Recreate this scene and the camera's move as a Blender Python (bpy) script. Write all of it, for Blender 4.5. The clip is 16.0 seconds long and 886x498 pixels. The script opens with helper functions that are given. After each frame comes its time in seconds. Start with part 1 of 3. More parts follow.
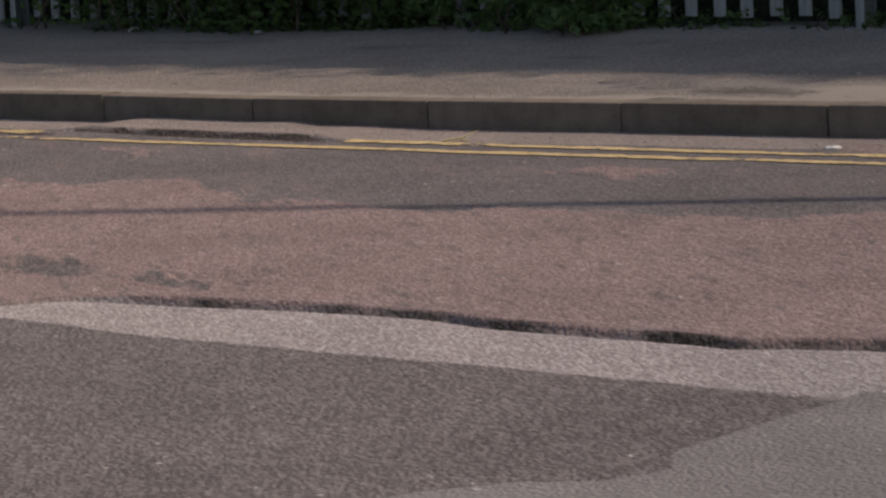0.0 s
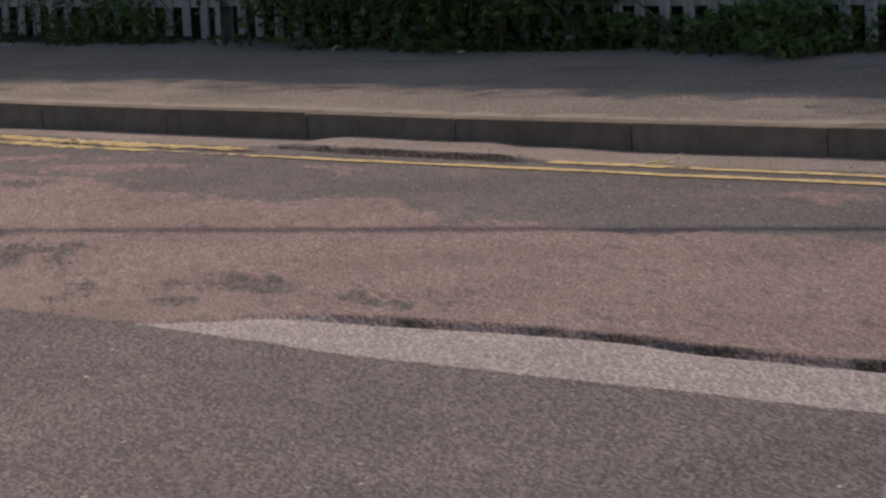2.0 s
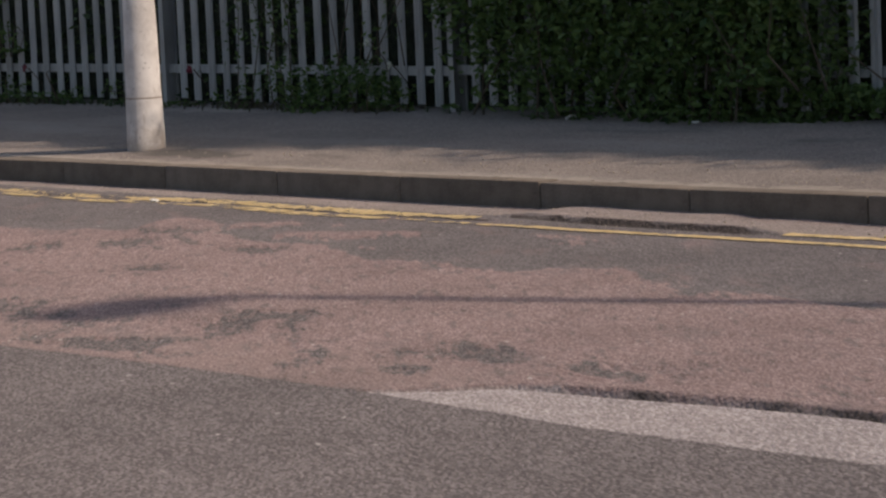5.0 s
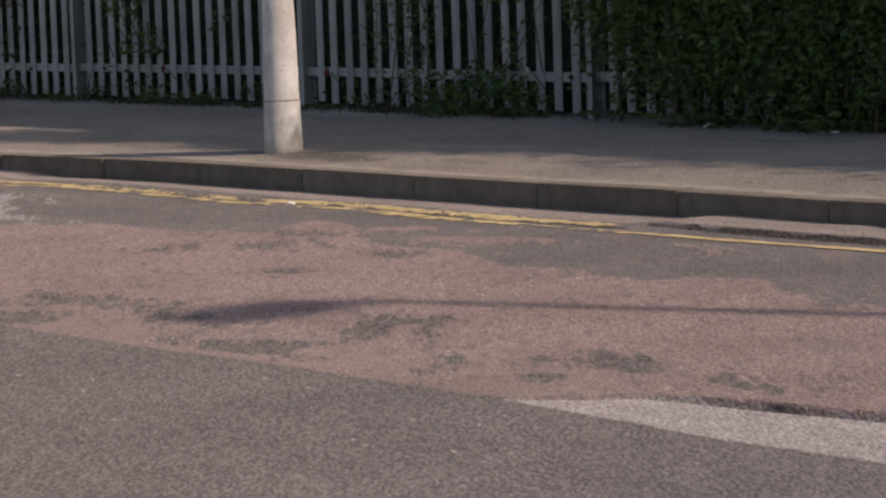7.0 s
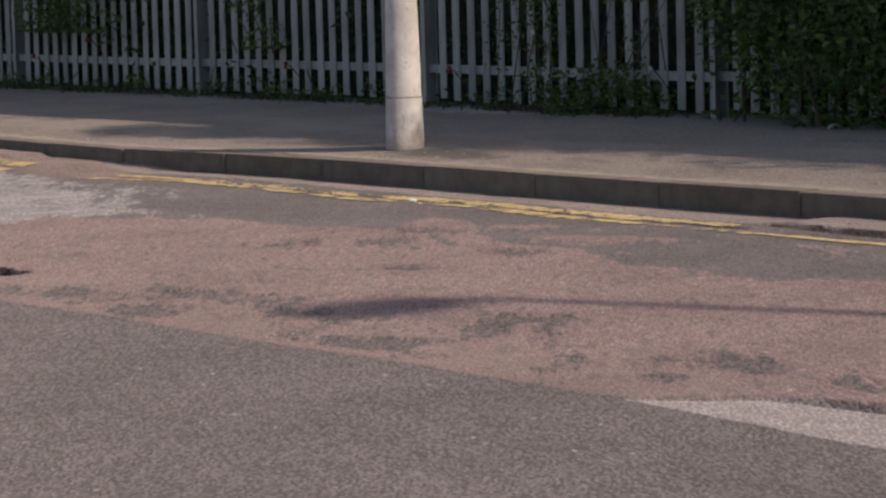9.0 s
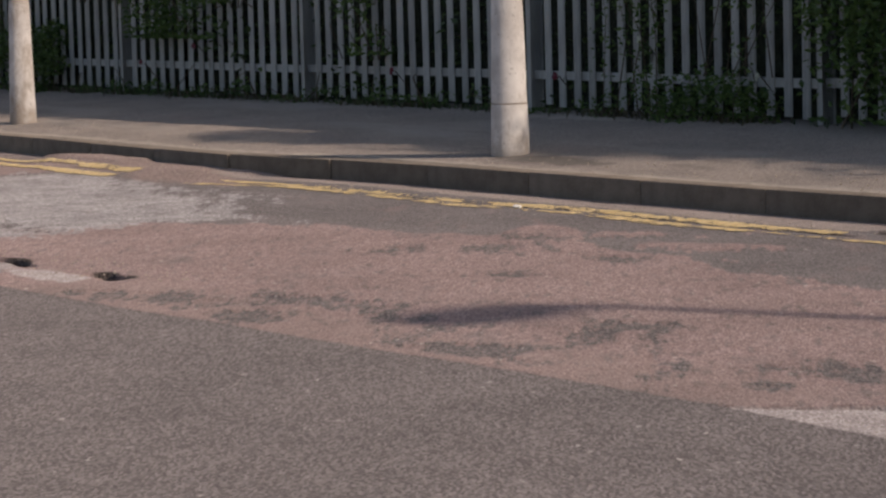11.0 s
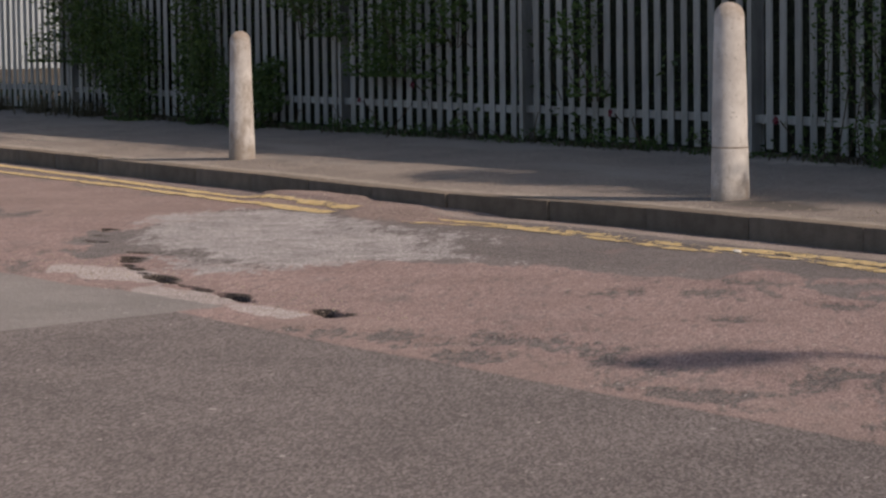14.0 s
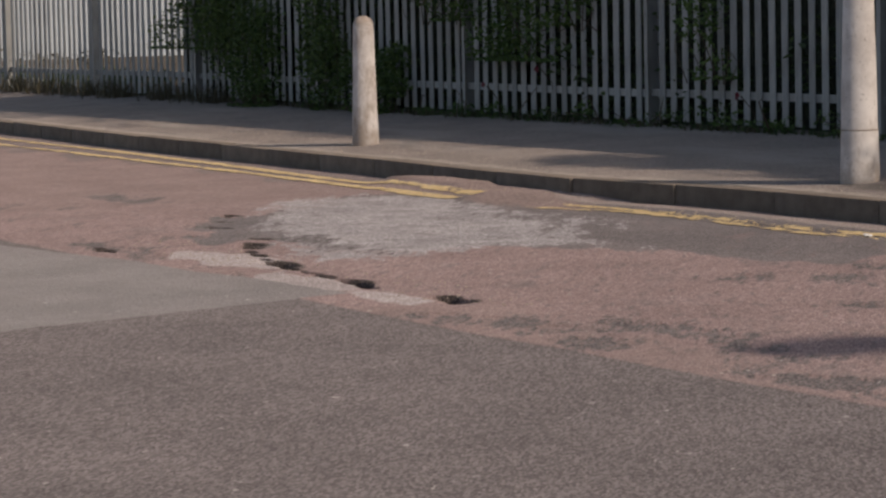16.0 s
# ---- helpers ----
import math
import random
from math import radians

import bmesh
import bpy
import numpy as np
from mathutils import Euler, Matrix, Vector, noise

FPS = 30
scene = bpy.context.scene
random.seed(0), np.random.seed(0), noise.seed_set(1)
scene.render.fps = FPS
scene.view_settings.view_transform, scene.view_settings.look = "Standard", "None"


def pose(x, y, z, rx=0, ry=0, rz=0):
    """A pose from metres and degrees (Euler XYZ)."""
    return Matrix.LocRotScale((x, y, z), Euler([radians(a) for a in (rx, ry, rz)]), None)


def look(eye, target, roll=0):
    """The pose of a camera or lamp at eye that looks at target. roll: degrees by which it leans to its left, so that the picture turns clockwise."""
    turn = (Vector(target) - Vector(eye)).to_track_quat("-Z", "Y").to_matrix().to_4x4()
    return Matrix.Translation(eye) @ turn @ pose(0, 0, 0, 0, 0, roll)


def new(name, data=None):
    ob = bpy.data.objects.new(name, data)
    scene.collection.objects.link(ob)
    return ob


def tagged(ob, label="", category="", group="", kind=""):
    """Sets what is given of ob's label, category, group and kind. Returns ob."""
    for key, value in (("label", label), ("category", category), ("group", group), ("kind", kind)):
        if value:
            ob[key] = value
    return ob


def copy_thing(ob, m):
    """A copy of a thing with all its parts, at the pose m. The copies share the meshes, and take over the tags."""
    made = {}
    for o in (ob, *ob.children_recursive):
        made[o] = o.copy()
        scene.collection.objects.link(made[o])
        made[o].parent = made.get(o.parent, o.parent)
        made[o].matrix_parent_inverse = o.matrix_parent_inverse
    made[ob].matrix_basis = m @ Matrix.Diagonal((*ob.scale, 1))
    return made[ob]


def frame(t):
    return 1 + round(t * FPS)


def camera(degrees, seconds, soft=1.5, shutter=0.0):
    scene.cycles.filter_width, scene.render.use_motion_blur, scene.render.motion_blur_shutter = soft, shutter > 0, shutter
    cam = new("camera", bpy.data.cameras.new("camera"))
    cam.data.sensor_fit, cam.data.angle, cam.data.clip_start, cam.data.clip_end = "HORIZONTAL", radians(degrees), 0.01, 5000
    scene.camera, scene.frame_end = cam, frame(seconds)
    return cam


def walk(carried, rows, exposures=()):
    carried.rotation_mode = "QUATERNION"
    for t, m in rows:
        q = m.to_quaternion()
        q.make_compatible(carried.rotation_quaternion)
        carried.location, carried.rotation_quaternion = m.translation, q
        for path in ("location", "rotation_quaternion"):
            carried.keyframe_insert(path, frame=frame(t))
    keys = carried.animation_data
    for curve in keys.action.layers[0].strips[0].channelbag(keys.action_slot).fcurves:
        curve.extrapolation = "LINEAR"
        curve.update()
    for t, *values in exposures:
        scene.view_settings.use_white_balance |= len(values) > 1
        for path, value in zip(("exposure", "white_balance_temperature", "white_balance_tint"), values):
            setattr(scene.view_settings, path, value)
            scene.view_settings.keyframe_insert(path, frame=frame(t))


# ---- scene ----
# A low pan from the roadway: the eye turns to the left and drifts a hand's width or two with it.
cam = camera(17.16, 16.0, soft=2.4)
ROWS = [  # seconds, yaw, pitch, roll, place of the eye
    (0, 41.257, -8.091, 3.187, 0.157, -0.044, 1.172),
    (0.5, 42.250, -8.122, 2.964, 0.144, -0.037, 1.167),
    (1, 43.153, -8.174, 2.932, 0.134, -0.034, 1.167),
    (1.5, 43.995, -7.812, 2.890, 0.119, -0.023, 1.166),
    (2, 45.083, -7.485, 2.784, 0.107, -0.022, 1.169),
    (2.5, 46.186, -6.836, 2.693, 0.093, -0.013, 1.169),
    (3, 47.173, -6.696, 2.732, 0.081, -0.007, 1.167),
    (3.5, 48.057, -6.535, 2.539, 0.073, -0.001, 1.170),
    (3.7, 48.216, -6.455, 2.530, 0.074, 0.002, 1.168),
    (5.8, 50.658, -5.848, 2.265, 0.060, -0.005, 1.174),
    (6, 50.967, -5.882, 2.147, 0.055, -0.004, 1.175),
    (6.5, 51.586, -5.810, 2.060, 0.040, 0.007, 1.172),
    (7, 52.115, -5.747, 1.953, 0.039, 0.004, 1.174),
    (7.5, 52.556, -5.693, 1.719, 0.035, 0.007, 1.172),
    (8, 53.022, -5.712, 1.595, 0.031, 0.001, 1.175),
    (8.5, 53.777, -5.641, 1.433, 0.014, 0.012, 1.169),
    (9, 54.444, -5.705, 1.542, 0.005, 0.018, 1.168),
    (9.2, 54.736, -5.738, 1.530, 0.006, 0.021, 1.163),
    (11.3, 56.821, -5.446, 1.550, -0.022, 0.032, 1.167),
    (11.5, 57.068, -5.392, 1.561, -0.027, 0.031, 1.166),
    (12, 57.727, -5.252, 1.467, -0.037, 0.027, 1.169),
    (12.5, 58.468, -5.034, 1.090, -0.047, 0.028, 1.168),
    (13, 59.037, -4.951, 0.954, -0.057, 0.027, 1.165),
    (13.5, 59.664, -4.895, 1.052, -0.067, 0.027, 1.167),
    (14, 60.577, -4.642, 0.783, -0.090, 0.029, 1.163),
    (14.5, 61.258, -4.361, 0.964, -0.108, 0.034, 1.161),
    (15, 62.216, -4.455, 0.863, -0.129, 0.043, 1.157),
    (15.5, 62.777, -4.682, 0.984, -0.144, 0.058, 1.152),
    (16, 63.021, -4.874, 1.198, -0.225, 0.101, 1.148),
]
walk(cam, [(t, pose(x, y, z, 0, 0, yaw) @ pose(0, 0, 0, pitch) @ pose(0, 0, 0, 0, roll) @ pose(0, 0, 0, 90))
           for t, yaw, pitch, roll, x, y, z in ROWS], [(0, -0.15, 6540, 11.5), (3.5, -0.1, 6540, 11.5), (6.0, 0.02, 6540, 11.5), (9.0, 0.02, 6540, 11.5), (12.0, -0.06, 6540, 11.5), (16, -0.2, 6540, 11.5)])

# ---- daylight ----
SUN_AZ, SUN_EL = radians(64.8), radians(36.0)
SUN_DIR = Vector((math.sin(SUN_AZ) * math.cos(SUN_EL), math.cos(SUN_AZ) * math.cos(SUN_EL), math.sin(SUN_EL)))
world = bpy.data.worlds.new("sky")
scene.world = world
world.use_nodes = True
wn = world.node_tree.nodes
sky = wn.new("ShaderNodeTexSky")
sky.sky_type, sky.sun_disc = "NISHITA", False
sky.sun_elevation, sky.sun_rotation = SUN_EL, SUN_AZ
sky.air_density, sky.dust_density, sky.ozone_density = 1.0, 1.7, 0.7  # summer haze
wn["Background"].inputs["Strength"].default_value = 0.106
world.node_tree.links.new(sky.outputs["Color"], wn["Background"].inputs["Color"])
sun = new("sun", bpy.data.lights.new("sun", "SUN"))
sun.data.energy, sun.data.angle, sun.data.color = 3.5, radians(0.8), (1.0, 0.85, 0.7)
sun.matrix_world = look(SUN_DIR * 60, (0, 0, 0))


# ---- node helpers ----
class Mat:
    """A procedural material with short calls for its nodes."""

    def __init__(self, name, rough=0.85, spec=0.3, metal=0.0):
        self.m = bpy.data.materials.new(name)
        self.m.use_nodes = True
        self.t = self.m.node_tree
        self.b = self.t.nodes["Principled BSDF"]
        self.b.inputs["Roughness"].default_value = rough
        self.b.inputs["Specular IOR Level"].default_value = spec
        self.b.inputs["Metallic"].default_value = metal
        self.b.inputs["Diffuse Roughness"].default_value = 1.0 if rough > 0.8 else 0.3
        geo = self.t.nodes.new("ShaderNodeTexCoord")
        self.pos = geo.outputs["Object"]

    def put(self, socket, value):
        if isinstance(value, bpy.types.NodeSocket):
            self.t.links.new(value, socket)
        else:
            socket.default_value = (*value, 1) if isinstance(value, tuple) and len(value) == 3 and len(socket.default_value) == 4 else value

    def noise(self, scale, detail=3.0, rough=0.55, stretch=None, drawn=0.0):
        n = self.t.nodes.new("ShaderNodeTexNoise")
        n.inputs["Scale"].default_value, n.inputs["Detail"].default_value, n.inputs["Roughness"].default_value = scale, detail, rough
        v = self.pos
        if stretch:
            mp = self.t.nodes.new("ShaderNodeMapping")
            mp.inputs["Scale"].default_value = stretch
            self.t.links.new(v, mp.inputs["Vector"])
            v = mp.outputs["Vector"]
        if drawn:  # drawn out along the wheels' drift
            mp = self.t.nodes.new("ShaderNodeMapping")
            mp.vector_type = "TEXTURE"
            mp.inputs["Scale"].default_value = (drawn, 1, 1)
            mp.inputs["Rotation"].default_value = (0, 0, radians(143))
            self.t.links.new(v, mp.inputs["Vector"])
            v = mp.outputs["Vector"]
        self.t.links.new(v, n.inputs["Vector"])
        return n.outputs["Fac"]

    def cells(self, scale, along=1.0, turn=0.0):
        n = self.t.nodes.new("ShaderNodeTexVoronoi")
        n.inputs["Scale"].default_value = scale
        mp = self.t.nodes.new("ShaderNodeMapping")
        mp.vector_type = "TEXTURE"
        mp.inputs["Scale"].default_value = (along, 1, 1)
        mp.inputs["Rotation"].default_value = (0, 0, turn)
        self.t.links.new(self.pos, mp.inputs["Vector"])
        self.t.links.new(mp.outputs["Vector"], n.inputs["Vector"])
        sep = self.t.nodes.new("ShaderNodeSeparateColor")
        self.t.links.new(n.outputs["Color"], sep.inputs["Color"])
        return sep.outputs["Red"], n.outputs["Distance"]

    def math(self, op, a, b=0.0, clamp=False):
        n = self.t.nodes.new("ShaderNodeMath")
        n.operation, n.use_clamp = op, clamp
        self.put(n.inputs[0], a), self.put(n.inputs[1], b)
        return n.outputs[0]

    def ramp(self, v, lo, hi, a=0.0, b=1.0):
        n = self.t.nodes.new("ShaderNodeMapRange")
        n.interpolation_type = "SMOOTHSTEP"
        for k, x in zip(range(5), (v, lo, hi, a, b)):
            self.put(n.inputs[k], x)
        return n.outputs[0]

    def mix(self, f, a, b, how="MIX"):
        n = self.t.nodes.new("ShaderNodeMix")
        n.data_type, n.blend_type = "RGBA", how
        self.put(n.inputs[0], f), self.put(n.inputs[6], a), self.put(n.inputs[7], b)
        return n.outputs[2]

    def attr(self, name):
        n = self.t.nodes.new("ShaderNodeAttribute")
        n.attribute_name = name
        return n.outputs["Fac"]

    def chance(self):
        return self.t.nodes.new("ShaderNodeObjectInfo").outputs["Random"]

    def island(self):
        return self.t.nodes.new("ShaderNodeNewGeometry").outputs["Random Per Island"]

    def bump(self, height, distance, strength=1.0):
        n = self.t.nodes.new("ShaderNodeBump")
        n.inputs["Distance"].default_value, n.inputs["Strength"].default_value = distance, strength
        self.put(n.inputs["Height"], height)
        self.t.links.new(n.outputs["Normal"], self.b.inputs["Normal"])

    def color(self, c):
        self.put(self.b.inputs["Base Color"], c)
        return self


def grit(m, dark, light, size=90.0, amount=1.0):
    """Colour of chippings: grains that vary one by one, over soft stains."""
    cell, dist = m.cells(size * 1.75, 3.0, radians(143))
    a = m.mix(m.math("POWER", cell, 1.4), dark, light)
    st = m.ramp(m.noise(1.7, 4), 0.3, 0.7, 0.9, 1.09)
    n = m.t.nodes.new("ShaderNodeVectorMath")
    n.operation = "SCALE"
    m.put(n.inputs[0], a), m.put(n.inputs["Scale"], st)
    return n.outputs[0]


# ---- materials ----
def make_road():
    m = Mat("road_surface", 0.9, 0.25)
    wob = m.math("SUBTRACT", m.noise(6.0, 7, 0.68, None, 3.0), 0.5)
    fine = m.math("SUBTRACT", m.noise(34.0, 4, 0.65, None, 4.0), 0.5)
    edge = m.math("ADD", m.math("MULTIPLY", wob, 0.75), m.math("MULTIPLY", fine, 0.35))

    def zone(name, soft=0.03, amp=1.0):
        return m.ramp(m.math("ADD", m.attr(name), m.math("MULTIPLY", edge, amp)), -soft, soft)

    old = grit(m, (0.115, 0.1, 0.097), (0.22, 0.193, 0.188), 85)
    red = grit(m, (0.194, 0.136, 0.126), (0.36, 0.268, 0.25), 90)
    fresh = grit(m, (0.108, 0.091, 0.087), (0.225, 0.196, 0.189), 78)
    pale = grit(m, (0.27, 0.23, 0.219), (0.47, 0.414, 0.4), 80)
    smooth = grit(m, (0.195, 0.178, 0.17), (0.265, 0.243, 0.234), 130)
    chalk = grit(m, (0.215, 0.196, 0.195), (0.48, 0.446, 0.443), 85)
    tan = grit(m, (0.18, 0.132, 0.118), (0.34, 0.262, 0.236), 100)
    dust = grit(m, (0.23, 0.185, 0.165), (0.37, 0.31, 0.28), 110)
    scab = grit(m, (0.082, 0.071, 0.068), (0.195, 0.17, 0.165), 85)
    red = m.mix(m.ramp(m.noise(3.5, 6, 0.7, None, 2.5), 0.52, 0.72, 0.0, 0.5), red, old)
    red = m.mix(m.ramp(m.noise(22.0, 4, 0.7, None, 4.0), 0.54, 0.66, 0.0, 0.65), red, scab)
    old = m.mix(m.ramp(m.noise(4.5, 6, 0.7, None, 2.5), 0.54, 0.68, 0.0, 0.5), old, red)
    red = m.mix(m.ramp(m.noise(26.0, 3, 0.7, None, 4.0), 0.56, 0.68, 0.0, 0.6), red, grit(m, (0.29, 0.205, 0.194), (0.45, 0.335, 0.318), 95))
    c = m.mix(zone("red", 0.016, 1.15), old, red)
    c = m.mix(m.math("MULTIPLY", zone("tan", 0.2, 0.8), 0.5), c, tan)
    c = m.mix(m.math("MULTIPLY", zone("chalk", 0.06, 1.9), m.ramp(m.noise(5.0, 7, 0.72), 0.36, 0.56, 0.45, 1.0)), c, chalk)
    c = m.mix(m.math("MULTIPLY", zone("worn", 0.045, 1.25), m.ramp(m.noise(30.0, 4, 0.7, None, 3.0), 0.36, 0.52, 0.35, 1.0)), c, scab)
    c = m.mix(zone("gutter", 0.03, 0.22), c, dust)
    c = m.mix(zone("dirt", 0.06, 0.4), c, tan)
    c = m.mix(zone("pale", 0.012, 0.06), c, pale)
    # dark brown painted in as the shade of broken edges and recesses
    edge_shade = grit(m, (0.038, 0.03, 0.026), (0.12, 0.096, 0.084), 70)
    c = m.mix(zone("edge_shade", 0.012, 0.09), c, edge_shade)
    c = m.mix(zone("fresh", 0.008, 0.04), c, fresh)
    c = m.mix(zone("smooth", 0.008, 0.05), c, smooth)
    speck = m.ramp(m.cells(80.0, 2.0, radians(143))[0], 0.99, 0.996, 0.0, 0.5)
    c = m.mix(m.math("MULTIPLY", speck, m.ramp(m.noise(30.0, 2), 0.5, 0.6)), c, (0.62, 0.58, 0.53))
    m.color(c)
    cell, dist = m.cells(80)
    m.bump(m.math("ADD", m.noise(60, 3), m.math("MULTIPLY", dist, -0.8)), 0.007, 0.8)
    return m.m


def make_plain(name, dark, light, scale=8.0, rough=0.8, bump=0.0, metal=0.0, spec=0.3, fine=120.0):
    m = Mat(name, rough, spec, metal)
    n = m.math("ADD", m.math("MULTIPLY", m.noise(scale, 5), 0.65), m.math("MULTIPLY", m.noise(fine, 2), 0.35))
    m.color(m.mix(m.ramp(n, 0.3, 0.7), dark, light))
    if bump:
        m.bump(m.noise(fine, 3), bump, 0.6)
    return m.m


def make_leaf(name, dark, light, gloss=0.5):
    m = Mat(name, gloss, 0.35)
    m.color(m.mix(m.island(), dark, light))
    m.b.inputs["Transmission Weight"].default_value = 0.0
    tr = m.t.nodes.new("ShaderNodeBsdfTranslucent")
    m.put(tr.inputs["Color"], m.mix(m.island(), dark, light))
    mx = m.t.nodes.new("ShaderNodeMixShader")
    mx.inputs[0].default_value = 0.36
    m.t.links.new(m.b.outputs[0], mx.inputs[1])
    m.t.links.new(tr.outputs[0], mx.inputs[2])
    m.t.links.new(mx.outputs[0], m.t.nodes["Material Output"].inputs["Surface"])
    return m.m


def make_pavement():
    m = Mat("pavement_asphalt", 0.92, 0.2)
    c = grit(m, (0.175, 0.145, 0.127), (0.3, 0.255, 0.227), 110)
    c = m.mix(m.ramp(m.noise(0.9, 4, 0.6, (0.5, 2.0, 1)), 0.5, 0.72, 0.0, 0.55), c, (0.31, 0.272, 0.243))
    c = m.mix(m.ramp(m.noise(3.5, 5, 0.6, (0.4, 1.5, 1)), 0.58, 0.75, 0.0, 0.6), c, (0.11, 0.095, 0.085))
    wob = m.math("MULTIPLY", m.math("SUBTRACT", m.noise(7, 6, 0.7), 0.5), 0.35)
    c = m.mix(m.ramp(m.math("ADD", m.attr("light"), wob), -0.03, 0.05, 0.0, 0.7), c, (0.37, 0.32, 0.27))
    c = m.mix(m.ramp(m.math("ADD", m.attr("stain"), wob), -0.03, 0.05, 0.0, 0.75), c, (0.085, 0.075, 0.068))
    m.color(c)
    m.bump(m.noise(70, 4), 0.0035, 0.6)
    return m.m


def make_kerb():
    m = Mat("kerb_concrete", 0.9, 0.25)
    c = m.mix(m.ramp(m.noise(9, 5), 0.3, 0.7), (0.16, 0.127, 0.1), (0.23, 0.188, 0.15))
    c = m.mix(m.ramp(m.noise(90, 2), 0.45, 0.75, 0, 0.5), c, (0.27, 0.225, 0.185))
    st = m.ramp(m.chance(), 0, 1, 0.88, 1.1)
    n = m.t.nodes.new("ShaderNodeVectorMath")
    n.operation = "SCALE"
    m.put(n.inputs[0], c), m.put(n.inputs["Scale"], st)
    m.color(n.outputs[0])
    m.bump(m.noise(60, 4), 0.005, 0.7)
    return m.m


def make_bollard(brown=0.0, top=1.045):
    m = Mat("bollard_concrete", 0.75, 0.3)
    c = m.mix(m.ramp(m.noise(6, 5), 0.32, 0.68), (0.52, 0.475, 0.45), (0.74, 0.695, 0.665))
    c = m.mix(m.ramp(m.noise(22, 5, 0.65, (1, 1, 0.4)), 0.55, 0.75, 0, 0.5), c, (0.3, 0.25, 0.21))
    c = m.mix(m.ramp(m.noise(5, 6, 0.7, (1, 1, 0.5)), 0.56 - brown, 0.74 - brown, 0, 0.65), c, (0.27, 0.2, 0.145))
    # brown lichen on the dome, which keeps the wet
    sep = m.t.nodes.new("ShaderNodeSeparateXYZ")
    m.put(sep.inputs[0], m.pos)
    cap = m.math("ADD", sep.outputs["Z"], m.math("MULTIPLY", m.math("SUBTRACT", m.noise(14, 5, 0.7), 0.5), 0.3))
    c = m.mix(m.ramp(cap, top - 0.13, top - 0.01, 0, 0.65), c, (0.3, 0.225, 0.165))
    # splashed earth round the foot
    foot = m.math("ADD", sep.outputs["Z"], m.math("MULTIPLY", m.math("SUBTRACT", m.noise(16, 5, 0.7), 0.5), 0.28))
    c = m.mix(m.ramp(foot, 0.0, 0.13, 0.6, 0.0), c, (0.3, 0.23, 0.17))
    c = m.mix(m.ramp(m.noise(75, 2), 0.66, 0.72, 0, 0.7), c, (0.18, 0.15, 0.13))
    m.color(c)
    m.bump(m.noise(60, 5), 0.003, 0.6)
    return m.m


def make_steel(tone=1.06):
    m = Mat("galvanised_steel", 0.55, 0.4, 0.35)
    c = m.mix(m.ramp(m.noise(14, 4, 0.6, (1, 1, 0.25)), 0.3, 0.7), (0.27, 0.27, 0.265), (0.38, 0.38, 0.37))
    st = m.ramp(m.chance(), 0, 1, 0.85 * tone, 1.12 * tone)
    n = m.t.nodes.new("ShaderNodeVectorMath")
    n.operation = "SCALE"
    m.put(n.inputs[0], c), m.put(n.inputs["Scale"], st)
    m.color(n.outputs[0])
    return m.m


def make_line():
    m = Mat("yellow_paint", 0.75, 0.3)
    c = m.mix(m.ramp(m.noise(12, 4), 0.3, 0.7), (0.6, 0.43, 0.19), (0.74, 0.56, 0.29))
    c = m.mix(m.ramp(m.noise(40, 4, 0.7), 0.46, 0.66, 0, 0.75), c, (0.3, 0.235, 0.17))
    m.color(c)
    rag = m.math("ADD", m.math("MULTIPLY", m.noise(13, 7, 0.75, (0.7, 1, 1)), 0.75), m.math("MULTIPLY", m.noise(55, 3, 0.7, (0.5, 1, 1)), 0.25))
    keep = m.ramp(m.math("ADD", m.math("MULTIPLY", m.math("SUBTRACT", rag, 0.5), 1.9), m.attr("wear")), -0.015, 0.02)
    tr = m.t.nodes.new("ShaderNodeBsdfTransparent")
    mx = m.t.nodes.new("ShaderNodeMixShader")
    m.put(mx.inputs[0], keep)
    m.t.links.new(tr.outputs[0], mx.inputs[1])
    m.t.links.new(m.b.outputs[0], mx.inputs[2])
    m.t.links.new(mx.outputs[0], m.t.nodes["Material Output"].inputs["Surface"])
    return m.m


ROAD, PAVING, KERB, BOLLARD, STEEL, LINE = make_road(), make_pavement(), make_kerb(), make_bollard(), make_steel(), make_line()
STEEL_POST = make_steel(0.96)
SOIL = make_plain("dark_soil", (0.05, 0.04, 0.03), (0.1, 0.08, 0.06), 3, 0.95, 0.01)
FAR = make_plain("far_ground", (0.06, 0.055, 0.05), (0.1, 0.09, 0.085), 0.4, 0.95)
RENDER_WALL = make_plain("white_cladding", (0.36, 0.385, 0.41), (0.47, 0.5, 0.53), 0.6, 0.7)
ROOF = make_plain("roof_sheet", (0.2, 0.2, 0.21), (0.28, 0.28, 0.29), 0.8, 0.7)
BARK = make_plain("bark", (0.06, 0.045, 0.03), (0.14, 0.11, 0.08), 20, 0.9)
LEAF = make_leaf("hedge_leaf", (0.05, 0.088, 0.025), (0.15, 0.215, 0.068))
LEAF_LIGHT = make_leaf("young_leaf", (0.05, 0.1, 0.025), (0.15, 0.22, 0.07))
LEAF_MID = make_leaf("summer_leaf", (0.06, 0.11, 0.028), (0.15, 0.22, 0.065))
LEAF_DEEP = make_leaf("inner_leaf", (0.04, 0.066, 0.025), (0.11, 0.155, 0.058))
GRASS = make_leaf("dry_grass", (0.08, 0.068, 0.04), (0.17, 0.145, 0.09))
PETAL_RED = make_plain("red_petal", (0.13, 0.02, 0.03), (0.2, 0.035, 0.055), 30, 0.6)
PETAL_WHITE = make_plain("white_petal", (0.42, 0.43, 0.34), (0.56, 0.57, 0.47), 30, 0.6)
